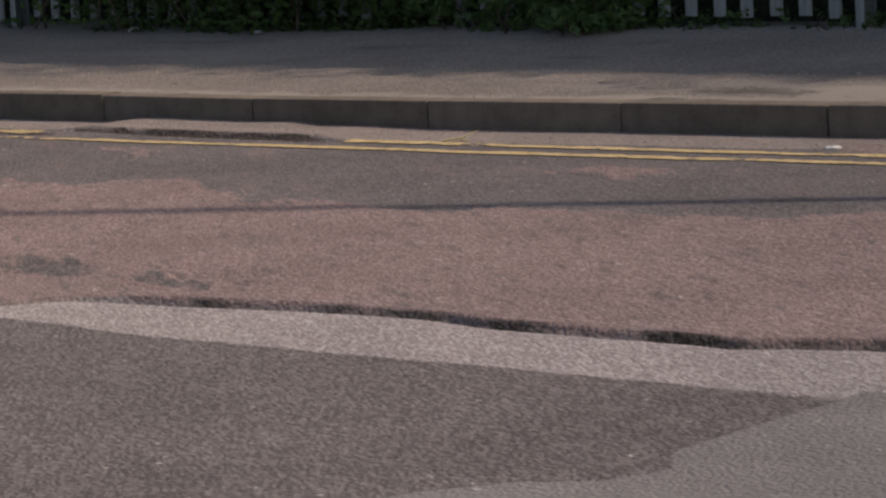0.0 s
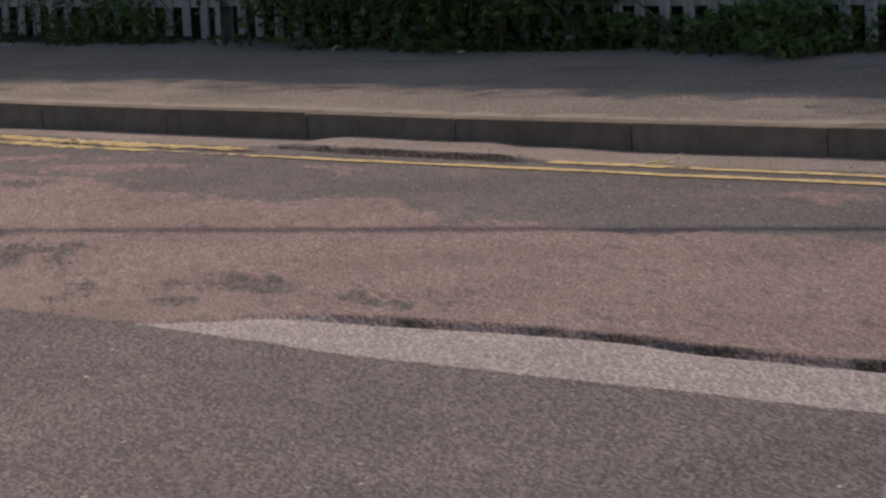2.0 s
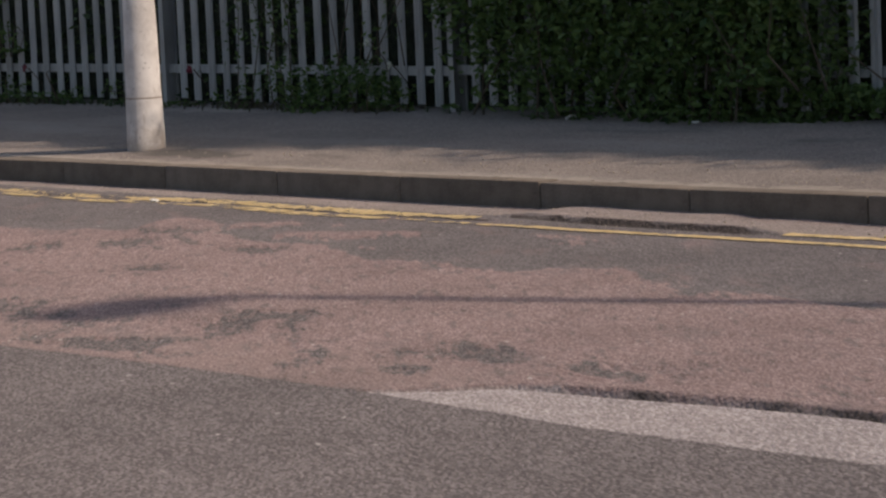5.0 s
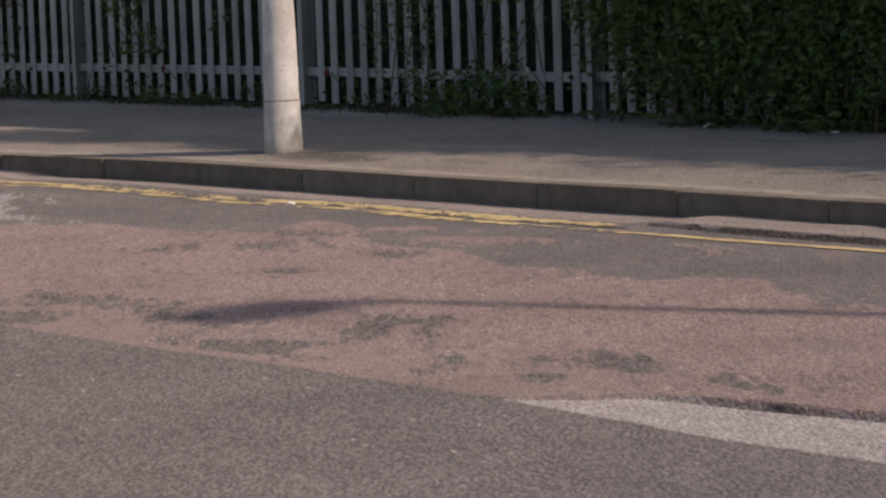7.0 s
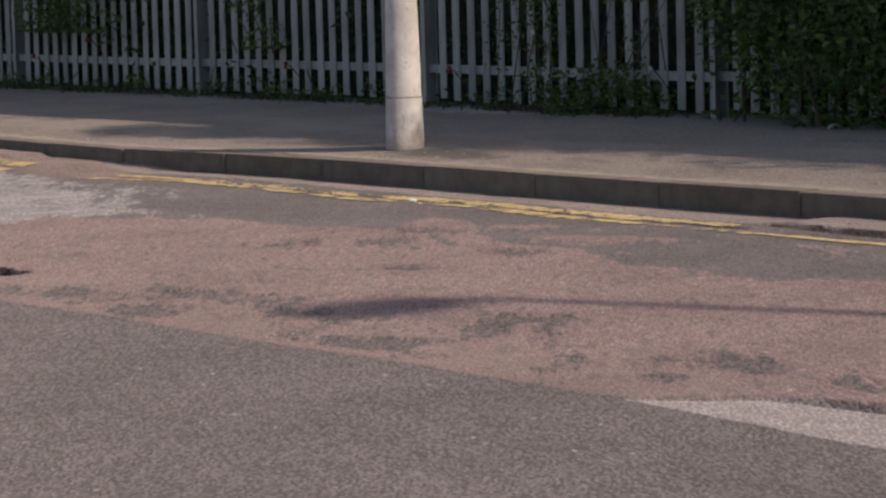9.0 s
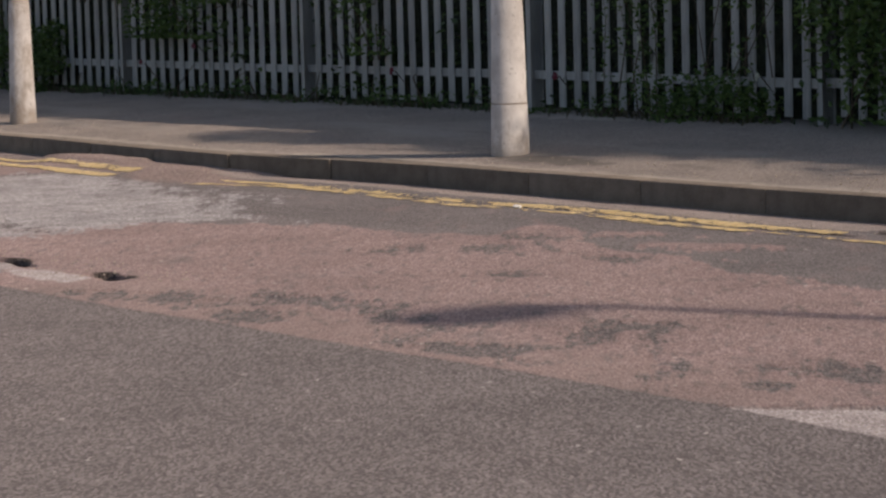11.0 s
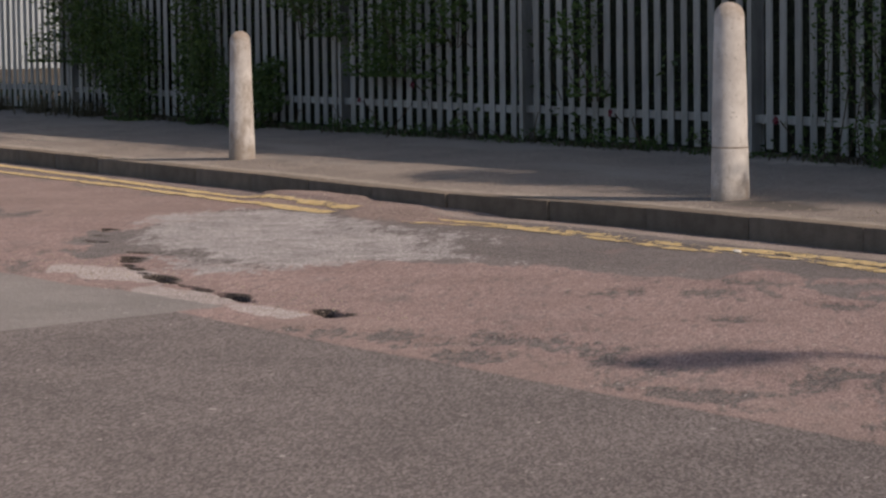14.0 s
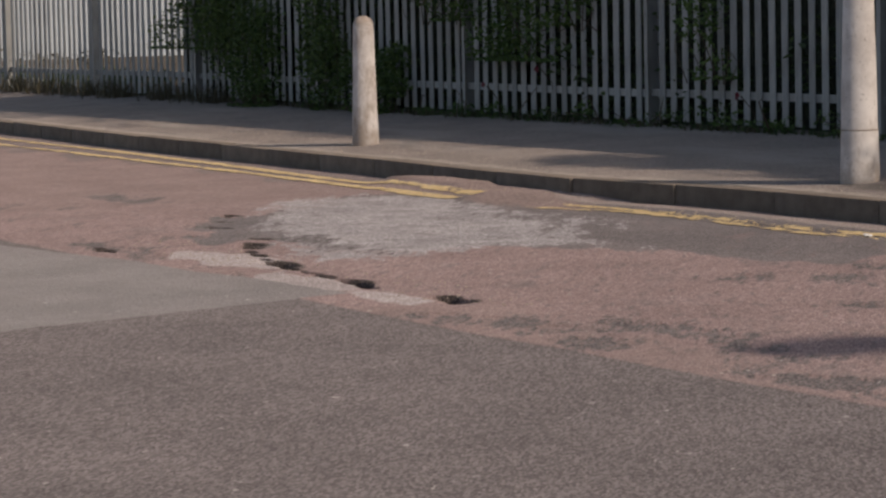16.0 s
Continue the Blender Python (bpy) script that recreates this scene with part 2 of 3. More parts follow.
STRAW = make_plain("straw", (0.5, 0.42, 0.2), (0.62, 0.54, 0.3), 30, 0.7)
PALE_LITTER = make_plain("pale_litter", (0.6, 0.57, 0.53), (0.75, 0.72, 0.68), 30, 0.7)


# ---- mesh helpers ----
def fractal(x, y, scale, octaves=4, seed=0):
    """Smooth value noise on arrays, about -0.5 to 0.5."""
    rng = np.random.RandomState(seed)
    table = rng.rand(256, 256)
    out, amp, total = 0.0, 1.0, 0.0
    for k in range(octaves):
        u, v = np.asarray(x) * scale * 2 ** k + 37.3 * k, np.asarray(y) * scale * 2 ** k + 11.7 * k
        i, j = np.floor(u).astype(int), np.floor(v).astype(int)
        a, b = u - i, v - j
        a, b = a * a * (3 - 2 * a), b * b * (3 - 2 * b)
        t = lambda p, q: table[p % 256, q % 256]
        val = (t(i, j) * (1 - a) + t(i + 1, j) * a) * (1 - b) + (t(i, j + 1) * (1 - a) + t(i + 1, j + 1) * a) * b
        out, total, amp = out + amp * (val - 0.5), total + amp, amp * 0.5
    return out / total


def sheet(name, X, Y, Z, material, fields=None):
    """A grid surface from arrays of one shape, with float attributes."""
    rows, cols = X.shape
    verts = np.stack([X, Y, Z], -1).reshape(-1, 3)
    k = np.arange(rows * cols).reshape(rows, cols)
    quads = np.stack([k[:-1, :-1], k[:-1, 1:], k[1:, 1:], k[1:, :-1]], -1).reshape(-1, 4)
    me = bpy.data.meshes.new(name)
    me.vertices.add(len(verts))
    me.vertices.foreach_set("co", verts.astype(np.float32).ravel())
    me.loops.add(quads.size)
    me.loops.foreach_set("vertex_index", quads.astype(np.int32).ravel())
    me.polygons.add(len(quads))
    me.polygons.foreach_set("loop_start", np.arange(0, quads.size, 4, dtype=np.int32))
    me.update(calc_edges=True)
    for key, val in (fields or {}).items():
        me.attributes.new(key, "FLOAT", "POINT").data.foreach_set("value", val.astype(np.float32).ravel())
    me.materials.append(material)
    me.polygons.foreach_set("use_smooth", np.ones(len(quads), dtype=bool))
    return new(name, me)


def mesh_of(name, bm, material, smooth=False):
    me = bpy.data.meshes.new(name)
    bmesh.ops.recalc_face_normals(bm, faces=bm.faces[:])
    bm.to_mesh(me)
    bm.free()
    me.materials.append(material)
    if smooth:
        for p in me.polygons:
            p.use_smooth = True
    return me


def part(name, bm, material, parent, label="", smooth=False):
    ob = new(name, mesh_of(name, bm, material, smooth) if isinstance(bm, bmesh.types.BMesh) else bm)
    ob.parent = parent
    return tagged(ob, label)


def box(bm, x0, y0, z0, x1, y1, z1, bevel=0.0):
    r = bmesh.ops.create_cube(bm, size=1, matrix=Matrix.LocRotScale(((x0 + x1) / 2, (y0 + y1) / 2, (z0 + z1) / 2), None, (x1 - x0, y1 - y0, z1 - z0)))
    if bevel:
        es = list({e for v in r["verts"] for e in v.link_edges})
        bmesh.ops.bevel(bm, geom=es, offset=bevel, segments=2, affect="EDGES", profile=0.6)
    return bm


def lathe(profile, n=40):
    """A turned solid from (radius, height) pairs, bottom to top."""
    bm = bmesh.new()
    rings = [[bm.verts.new((r * math.cos(2 * math.pi * i / n), r * math.sin(2 * math.pi * i / n), z)) for i in range(n)] for r, z in profile]
    for a, b in zip(rings, rings[1:]):
        for i in range(n):
            bm.faces.new((a[i], a[(i + 1) % n], b[(i + 1) % n], b[i]))
    bm.faces.new(rings[0][::-1]), bm.faces.new(rings[-1])
    return bm


def leaves(name, centres, size, material, parent, rng, label="", droop=0.3, narrow=0.5):
    """Many small folded leaves, one island each, at the centres."""
    n = len(centres)
    d = rng.normal(size=(n, 3))
    d[:, 2] = d[:, 2] * 0.6 - droop
    d /= np.linalg.norm(d, axis=1)[:, None]
    s = np.cross(d, rng.normal(size=(n, 3)))
    s /= np.linalg.norm(s, axis=1)[:, None]
    up = np.cross(s, d)
    L = (size * rng.uniform(0.6, 1.3, n))[:, None]
    c = np.asarray(centres)
    v = np.stack([c - d * L * 0.5, c + s * L * narrow * 0.5 + up * L * 0.1, c + d * L * 0.5, c - s * L * narrow * 0.5 + up * L * 0.1], 1).reshape(-1, 3)
    k = np.arange(n)[:, None] * 4
    tris = np.concatenate([k + [0, 1, 2], k + [0, 2, 3]], 1).reshape(-1, 3)
    me = bpy.data.meshes.new(name)
    me.from_pydata(v.tolist(), [], tris.tolist())
    me.materials.append(material)
    ob = new(name, me)
    ob.parent = parent
    return tagged(ob, label, kind="stuff")


def stems(name, lines, radius, material, parent):
    """Twigs as thin tapered tubes along the lines of points."""
    cu = bpy.data.curves.new(name, "CURVE")
    cu.dimensions, cu.bevel_depth, cu.bevel_resolution = "3D", radius, 0
    for pts in lines:
        sp = cu.splines.new("POLY")
        sp.points.add(len(pts) - 1)
        for i, (p, q) in enumerate(zip(sp.points, pts)):
            p.co, p.radius = (*q, 1), 1 - 0.7 * i / max(1, len(pts) - 1)
    cu.materials.append(material)
    ob = new(name, cu)
    me = bpy.data.meshes.new_from_object(ob.evaluated_get(bpy.context.evaluated_depsgraph_get()))
    bpy.data.objects.remove(ob)
    ob = new(name, me)
    ob.parent = parent
    return tagged(ob, kind="stuff")


# ---- the plan: lines along the road ----
def kerb_y(x):
    return np.interp(x, [-60, -40, -30, -26, -22.3, -20, -17.5, -15.6, -14.9, -14.4, -13.5, -12, -10, -9.2, -8.4, -7.45, -6.57, -5.6, -3, 6], [11.5, 9.8, 8.97, 8.72, 8.52, 8.45, 8.4, 8.33, 8.32, 8.4, 8.52, 8.54, 8.58, 8.62, 8.62, 8.7, 8.79, 8.84, 9.2, 10.2])


FENCE_Y, PAVE_Z, KERB_TOP = 10.69, 0.245, 0.115


# the courses of the two yellow lines
NEAR_LINE = ([-33, -23.8, -21.1, -18.8, -16.7, -15, -14.2, -13.6, -12.7, -11.9, -11.4, -10.9, -10.3, -9.1, -8.3, -7.5, -6.4, -5.3, -4, -2], [8.5, 8.0, 7.96, 7.92, 7.82, 7.8, 7.79, 8.03, 8.01, 7.95, 8.0, 8.04, 7.99, 8.0, 8.03, 8.06, 8.11, 8.17, 8.25, 8.4])
FAR_LINE = ([-33, -24.9, -22, -19.5, -17.3, -16.4, -15.3, -14.4, -13.4, -12.9, -12.2, -11.7, -11.3, -10.5, -9.7, -7.7, -7.1, -5.8, -4, -2], [8.8, 8.35, 8.3, 8.18, 8.04, 8.0, 7.96, 8.0, 8.13, 8.15, 8.11, 8.13, 8.2, 8.19, 8.19, 8.25, 8.29, 8.33, 8.41, 8.56])


# ---- road ----
ROAD_GRID = {}


def ellipses(X, Y, rows):
    f = np.full(X.shape, -9.0)
    for cx, cy, rx, ry in rows:
        q = np.hypot((X - cx) / rx, (Y - cy) / ry)
        f = np.maximum(f, (1 - q) * min(rx, ry))
    return f


def blobs(X, Y, rows):
    """Worn patches, lying askew to the kerb: half sizes along and across the wheels' drift."""
    f = np.full(X.shape, -9.0)
    for cx, cy, hu, hv in rows:
        dx, dy = X - cx, Y - cy
        u, v = (0.56 * dx + 0.83 * dy) / 0.96, (0.78 * dy - 0.63 * dx) / 0.96
        q = np.hypot(u / hu, v / hv)
        f = np.maximum(f, (1 - q) * min(hu, hv))
    return f


def outline(X, Y, ring):
    """Distance inside a closed outline; negative outside."""
    d2, inside = np.full(X.shape, 1e9), np.zeros(X.shape, bool)
    for (ax, ay), (bx, by) in zip(ring, ring[1:] + ring[:1]):
        t = np.clip(((X - ax) * (bx - ax) + (Y - ay) * (by - ay)) / ((bx - ax) ** 2 + (by - ay) ** 2), 0, 1)
        d2 = np.minimum(d2, (X - ax - t * (bx - ax)) ** 2 + (Y - ay - t * (by - ay)) ** 2)
        inside ^= ((ay > Y) != (by > Y)) & (X < (bx - ax) * (Y - ay) / (by - ay + 1e-12) + ax)
    return np.where(inside, 1, -1) * np.sqrt(d2)


FLOORS = [(-12.25, 5.2, 0.62, 0.2), (-11.2, 5.05, 0.45, 0.12), (-10.3, 5.05, 0.33, 0.1)]
HOLES = [(-11.95, 5.25, 0.15, 0.055), (-11.72, 5.205, 0.09, 0.025), (-11.5, 5.2, 0.1, 0.03), (-11.3, 5.185, 0.12, 0.035), (-11.1, 5.175, 0.12, 0.04), (-10.92, 5.165, 0.13, 0.05),
         (-10.78, 5.13, 0.1, 0.045), (-10.15, 5.17, 0.15, 0.065), (-10.02, 5.12, 0.07, 0.05), (-12.22, 5.31, 0.1, 0.03), (-12.42, 5.36, 0.09, 0.03),
         (-12.62, 5.4, 0.08, 0.04), (-12.8, 5.48, 0.06, 0.03), (-12.95, 5.55, 0.06, 0.04),
         (-14.8, 6.22, 0.06, 0.04), (-14.5, 6.05, 0.05, 0.03), (-14.15, 5.88, 0.12, 0.05), (-13.3, 5.74, 0.07, 0.04), (-13.2, 4.9, 0.12, 0.04)]


def build_road():
    xs = np.concatenate([np.arange(-60, -34, 0.4), np.arange(-34, -17, 0.085), np.arange(-17, -2.0, 0.02), np.arange(-2.0, 14, 0.3)])
    ts = np.concatenate([np.linspace(1.2, 4.6, 30)[:-1], np.arange(4.6, 4.95, 0.018), np.arange(4.95, 5.5, 0.009), np.arange(5.5, 8.9, 0.018)])
    X, Y = np.meshgrid(xs, ts)
    ky = kerb_y(X)
    # the strip next to the kerb follows its curve
    w = np.clip((Y - 6.9) / 1.2, 0, 1)
    w = w * w * (3 - 2 * w)
    Y = Y + w * (ky + 0.03 - Y.max())
    step = np.interp(xs, [-5.9, -5.72, -5.62, -5.32, -5.02, -4.62, -4.44, -4.25, -4.07, -3.75, -3.58, -3.45, -3.29, -2.0], [4.8, 4.96, 5.07, 5.12, 5.19, 5.23, 5.23, 5.2, 5.2, 5.2, 5.2, 5.27, 5.32, 5.5]) + 0.045 * fractal(xs, xs * 0, 3.5, 3, 21)
    step = np.repeat(step[None], len(ts), 0)
    Y = Y + np.clip(np.minimum((Y - 4.3) / 0.9, (6.6 - Y) / 1.4), 0, 1) * (step - 5.2) * np.clip((X + 6.4) / 0.4, 0, 1)
    n1, n2 = fractal(X, Y, 1.3, 4, 3), fractal(X, Y, 5.0, 3, 5)
    wig = 0.16 * n1 + 0.1 * n2
    along_u, along_v = (0.56 * X + 0.83 * Y) / 0.96, (0.78 * Y - 0.63 * X) / 0.96
    s1, s2 = fractal(along_u, along_v * 0.38, 2.4, 4, 13), fractal(along_u, along_v * 0.33, 8.0, 3, 15)
    fresh = np.interp(X, [-10.5, -9.2, -8.5, -7.8, -7.2, -6, -5.5, -4.9, -4.4, -3.9, -3.2], [4.72, 4.71, 4.745, 4.755, 4.78, 4.8, 4.765, 4.735, 4.76, 4.79, 4.79]) + 0.02 * fractal(X, Y, 2, 3, 9) - Y
    patch_r = np.where(Y < 4.9, X - np.interp(Y, [3.2, 3.74, 3.88, 3.99, 4.09, 4.27, 4.45, 4.9], [-3.5, -3.31, -3.22, -3.06, -2.96, -3.08, -3.07, -3.05]), -1)
    patch_l = np.minimum(-10.15 - 0.29 * (Y - 3.39) - X, 0.6 * (np.interp(X, [-20, -13.7, -13, -12.5, -11.9, -11.5, -11, -10.6], [4.3, 4.62, 4.73, 4.83, 4.83, 4.91, 4.95, 4.97]) - Y))
    smooth = np.maximum(patch_r, patch_l)
    strip = np.where(X > -5.95, step - Y, -1)
    holes = ellipses(X, Y, FLOORS) + 0.22 * s1 + 0.14 * s2 - 0.01
    pale = np.maximum(strip, holes)
    upper = np.interp(X, [-34, -16, -15.4, -14.9, -14.2, -12.6, -12.05, -11.5, -11.15, -10.7, -10.6, -10.3, -9.7, -9.1, -8.6, -8.2, -7.95, -7.7, -7.58, -7.35, -7.1, -6.9, -6.5, -6, -5.65, -5.26, -5.1, -4.7, -4.5, -2],
                      [7.8, 7.8, 7.2, 6.4, 5.6, 5.6, 6.5, 7.02, 7.1, 7.11, 7.33, 7.38, 7.25, 7.05, 6.94, 6.96, 6.86, 6.84, 6.98, 7.02, 6.88, 6.79, 6.75, 6.76, 6.88, 6.95, 6.91, 7.02, 7.18, 7.5])
    red = upper - Y + 0.35 * s1 + 0.2 * s2 + 1.5 * fractal(along_u, along_v * 0.5, 2.6, 4, 91) * np.exp(-((Y - upper) / 0.4) ** 2) * np.clip((-7.9 - X) / 0.8, 0.08, 1)
    red = np.maximum(red, blobs(X, Y, [(-5.88, 7.78, 0.16, 0.14), (-5.74, 7.76, 0.1, 0.08), (-8.3, 7.78, 0.1, 0.1), (-8.15, 7.75, 0.08, 0.06), (-4.7, 7.85, 0.12, 0.12), (-9.2, 7.5, 0.25, 0.12), (-9.9, 7.62, 0.22, 0.1)]) + 0.25 * n2)
    worn = blobs(X, Y, [(-9.6, 4.9, 0.13, 0.13), (-9.3, 4.98, 0.16, 0.18), (-9.0, 5.0, 0.14, 0.19), (-8.7, 4.95, 0.11, 0.13), (-8.5, 4.88, 0.08, 0.08), (-8.88, 5.28, 0.15, 0.18), (-8.52, 5.33, 0.11, 0.15),
                        (-8.22, 5.23, 0.1, 0.08), (-7.72, 4.94, 0.08, 0.18), (-7.36, 4.96, 0.21, 0.15), (-7.55, 4.87, 0.11, 0.08), (-6.95, 4.94, 0.07, 0.05), (-9.94, 6.87, 0.13, 0.21), (-10.17, 6.56, 0.09, 0.13),
                        (-9.01, 6.24, 0.09, 0.11), (-10.15, 7.22, 0.08, 0.11), (-9.18, 6.93, 0.11, 0.09), (-7.42, 5.68, 0.14, 0.11), (-7.35, 5.42, 0.07, 0.18), (-6.8, 5.23, 0.09, 0.26), (-6.57, 5.1, 0.06, 0.09),
                        (-6.42, 5.3, 0.08, 0.06), (-6.19, 5.41, 0.16, 0.18), (-6.4, 5.35, 0.09, 0.09), (-6.18, 5.07, 0.08, 0.05), (-5.5, 5.38, 0.14, 0.13), (-5.33, 5.35, 0.08, 0.07)]) + 0.12 * s1 + 0.2 * s2
    worn = np.maximum(worn, ellipses(X, Y, [(-12.9, 5.9, 0.5, 0.12), (-16.5, 6.3, 0.38, 0.15), (-13.0, 4.98, 0.38, 0.09)]) + 0.12 * s1 + 0.16 * s2) - 0.012
    worn = np.maximum(worn, 0.3 * s1 + 0.3 * s2 - 0.13 - 0.13 * np.abs(Y - 5.1))
    chalk = outline(X, Y, [(-15.6, 6.85), (-15.87, 7.4), (-15.8, 7.8), (-15.0, 7.8), (-13.84, 7.52), (-13.15, 7.3), (-12.1, 6.85), (-12.17, 6.31), (-12.03, 5.81), (-11.9, 5.4), (-13.36, 5.85), (-14.11, 6.11)])
    chalk = np.maximum(chalk, ellipses(X, Y, [(-13.4, 7.5, 0.45, 0.09), (-12.85, 7.55, 0.2, 0.09), (-12.25, 6.9, 0.3, 0.06)])) + 0.3 * s1 + 0.2 * s2
    tan = np.maximum(np.minimum(5.15 - Y, np.minimum(-5.8 - X, X + 10.2)), 0.25 * (-15.6 - X)) + 0.3 * n1
    lip = ky - np.interp(X, [-16, -13, -11, -9.4, -9.0, -7.7, -6.5], [0.2, 0.2, 0.26, 0.3, 0.36, 0.42, 0.36]) + 0.06 * n1
    gutter = np.minimum(Y - lip, np.where(X < -15.8, -0.03, 1))
    slab = 0.12 - np.maximum(np.abs(X + 16.2) * 0.2, np.abs(Y - ky + 0.14)) + 0.05 * n2
    gutter = np.maximum(gutter, slab)
    dirt = ellipses(X, Y, [(-15.7, 8.15, 1.1, 0.3), (-14.6, 7.95, 0.7, 0.2), (-5.3, 8.6, 0.25, 0.14)])
    dirt = np.maximum(dirt, 0.09 * n1 + Y - ky + 0.06)
    # heights: the red layer lies a finger proud of what is worn out of it
    z = 0.006 * n1 + 0.004 * n2
    ease = lambda f, wdt: np.clip(f / wdt + 0.5, 0, 1)
    along = ease(X + 5.6, 1.0)
    depth = 0.75 + 0.9 * fractal(X, Y * 0, 2.2, 3, 77)
    z += 0.02 * depth * ease(Y - step, 0.012) * along * ease(5.9 - Y, 1.2)
    z -= 0.022 * depth * np.exp(-((Y - step + 0.015) / 0.016) ** 2) * along
    # the broken edges are painted dark for the shade on their sunless faces
    edge_shade = np.where(X > -5.7, 0.004 + 0.03 * n1 + 0.04 * n2 - np.abs(Y - step + 0.002), -1) - 0.03 * np.clip(-5.0 - X, 0, 1)
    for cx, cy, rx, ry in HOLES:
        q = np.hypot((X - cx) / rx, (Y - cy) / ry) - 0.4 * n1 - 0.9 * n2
        edge_shade = np.maximum(edge_shade, np.where(Y > cy + 0.25 * ry, 0.012 - 0.7 * ry * np.abs(1 - q), -1) + 0.06 * n2)
        z -= 0.038 * ease(1 - q, 0.22) * np.clip(0.55 + 0.6 * (Y - cy) / ry, 0, 1)
    z += 0.006 * ease(-worn, 0.03) * ease(red, 0.05)
    # the gutter's mortar bed stands up from the carriageway along a broken edge, thickest against the kerb
    crack = np.interp(X, [-9.4, -9.16, -8.74, -8.22, -7.72, -7.2], [8.3, 8.28, 8.25, 8.235, 8.235, 8.25]) + 0.025 * n1
    # painted shade along the bed's lip, wider to the right
    edge_shade = np.maximum(edge_shade, np.where((X > -9.2) & (X < -7.68), np.interp(X, [-9.2, -8.8, -8.2, -7.68], [0.01, 0.016, 0.022, 0.02]) - np.abs(Y - crack + 0.008), -1) + 0.02 * n2)
    # a torn seam runs on between the lines, its recess painted dark as shade
    seam = (np.interp(X, *NEAR_LINE) + np.interp(X, *FAR_LINE)) / 2 + 0.05 + 0.06 * n1
    edge_shade = np.maximum(edge_shade, np.where((X > -13.6) & (X < -9.2), 0.012 + 0.03 * fractal(X, X * 0, 1.7, 3, 66) - np.abs(Y - seam), -1) + 0.03 * n2)
    z -= 0.01 * np.exp(-((Y - seam) / 0.025) ** 2) * ease(np.minimum(X + 13.6, -9.2 - X), 0.3)
    z += 0.024 * ease(Y - crack, 0.016) * ease(X + 9.2, 0.3) * ease(-7.7 - X, 0.3) * (1 - 0.6 * ease(Y - crack - 0.15, 0.15))
    z += 0.012 * ease(np.minimum(X + 9.2, -8.15 - X), 0.12) * ease(Y - ky + 0.17, 0.1)
    z += 0.035 * ease(dirt, 0.12) * ease(Y - 7.9, 0.3) * ease(np.minimum(X + 16.9, -14.4 - X), 0.4)
    z += 0.022 * ease(slab, 0.03)
    z = np.where((fresh > 0) & (smooth < 0), 0.004 + 0.002 * n2, z)
    ROAD_GRID.update(xs=xs, Y=Y, z=z)
    road = sheet("road", X, Y, z, ROAD, dict(edge_shade=edge_shade, red=red, tan=tan, worn=worn, chalk=chalk, gutter=gutter, dirt=dirt, pale=pale, fresh=fresh, smooth=smooth))
    return tagged(road, "worn patchy asphalt road with pinkish surfacing and potholes", "road", kind="structure")


build_road()


def flat(name, x0, y0, x1, y1, z, material, label, category):
    X, Y = np.meshgrid(np.linspace(x0, x1, 9), np.linspace(y0, y1, 9))
    f = dict(edge_shade=X * 0 - 1, red=X * 0 - 1, tan=X * 0 - 1, worn=X * 0 - 1, chalk=X * 0 - 1, gutter=X * 0 - 1, dirt=X * 0 - 1, pale=X * 0 - 1, fresh=X * 0 + 1, smooth=X * 0 - 1)
    return tagged(sheet(name, X, Y, X * 0 + z, material, f), label, category, kind="structure")


flat("ground", -900, -900, 900, 900, -0.06, FAR, "flat ground reaching to the horizon", "ground")
flat("road_near_side", -60, -6, 13.8, 1.24, -0.002, ROAD, "grey asphalt of the near lane", "road")


# ---- pavement and kerb ----
def build_pavement():
    xs = np.concatenate([np.arange(-60, -30, 0.5), np.arange(-30, -2, 0.06), np.arange(-2, 8, 0.5)])
    v = np.concatenate([np.linspace(0, 0.04, 9)[:-1], np.linspace(0.04, 1, 40)])
    X, V = np.meshgrid(xs, v)
    y0 = kerb_y(X) + 0.118
    Y = y0 + V * (FENCE_Y + 0.45 - y0)
    Z = KERB_TOP - 0.006 + (PAVE_Z - KERB_TOP) * np.clip((Y - y0) / (FENCE_Y - y0), 0, 1) + 0.012 * fractal(X, Y, 1.0, 4, 31) + 0.004 * fractal(X, Y, 8, 3, 32)
    light = ellipses(X, Y, [(-5.85, 9.15, 0.3, 0.18), (-14.2, 10.5, 0.55, 0.1), (-23.0, 9.2, 0.6, 0.1)])
    light = np.maximum(light, 0.05 - np.abs(Y - y0 - 0.06))
    stain = ellipses(X, Y, [(-6.3, 9.12, 0.4, 0.1), (-5.2, 9.5, 0.5, 0.1), (-12.5, 9.0, 0.6, 0.16)])
    stain = np.maximum(stain - 0.02, 0.022 - np.abs(Y - y0 - 0.015) - 0.05 * (fractal(X, Y, 0.8, 3, 44) > 0.05))
    Z = Z - 0.008 * (np.abs(Y - y0 - 0.012) < 0.02)
    return tagged(sheet("pavement", X, Y, Z, PAVING, dict(light=light, stain=stain)), "worn brown asphalt footway beside the kerb", "pavement", kind="structure")


build_pavement()
flat("verge", -60, FENCE_Y + 0.4, 20, 60, 0.22, SOIL, "dark soil behind the fence", "ground")


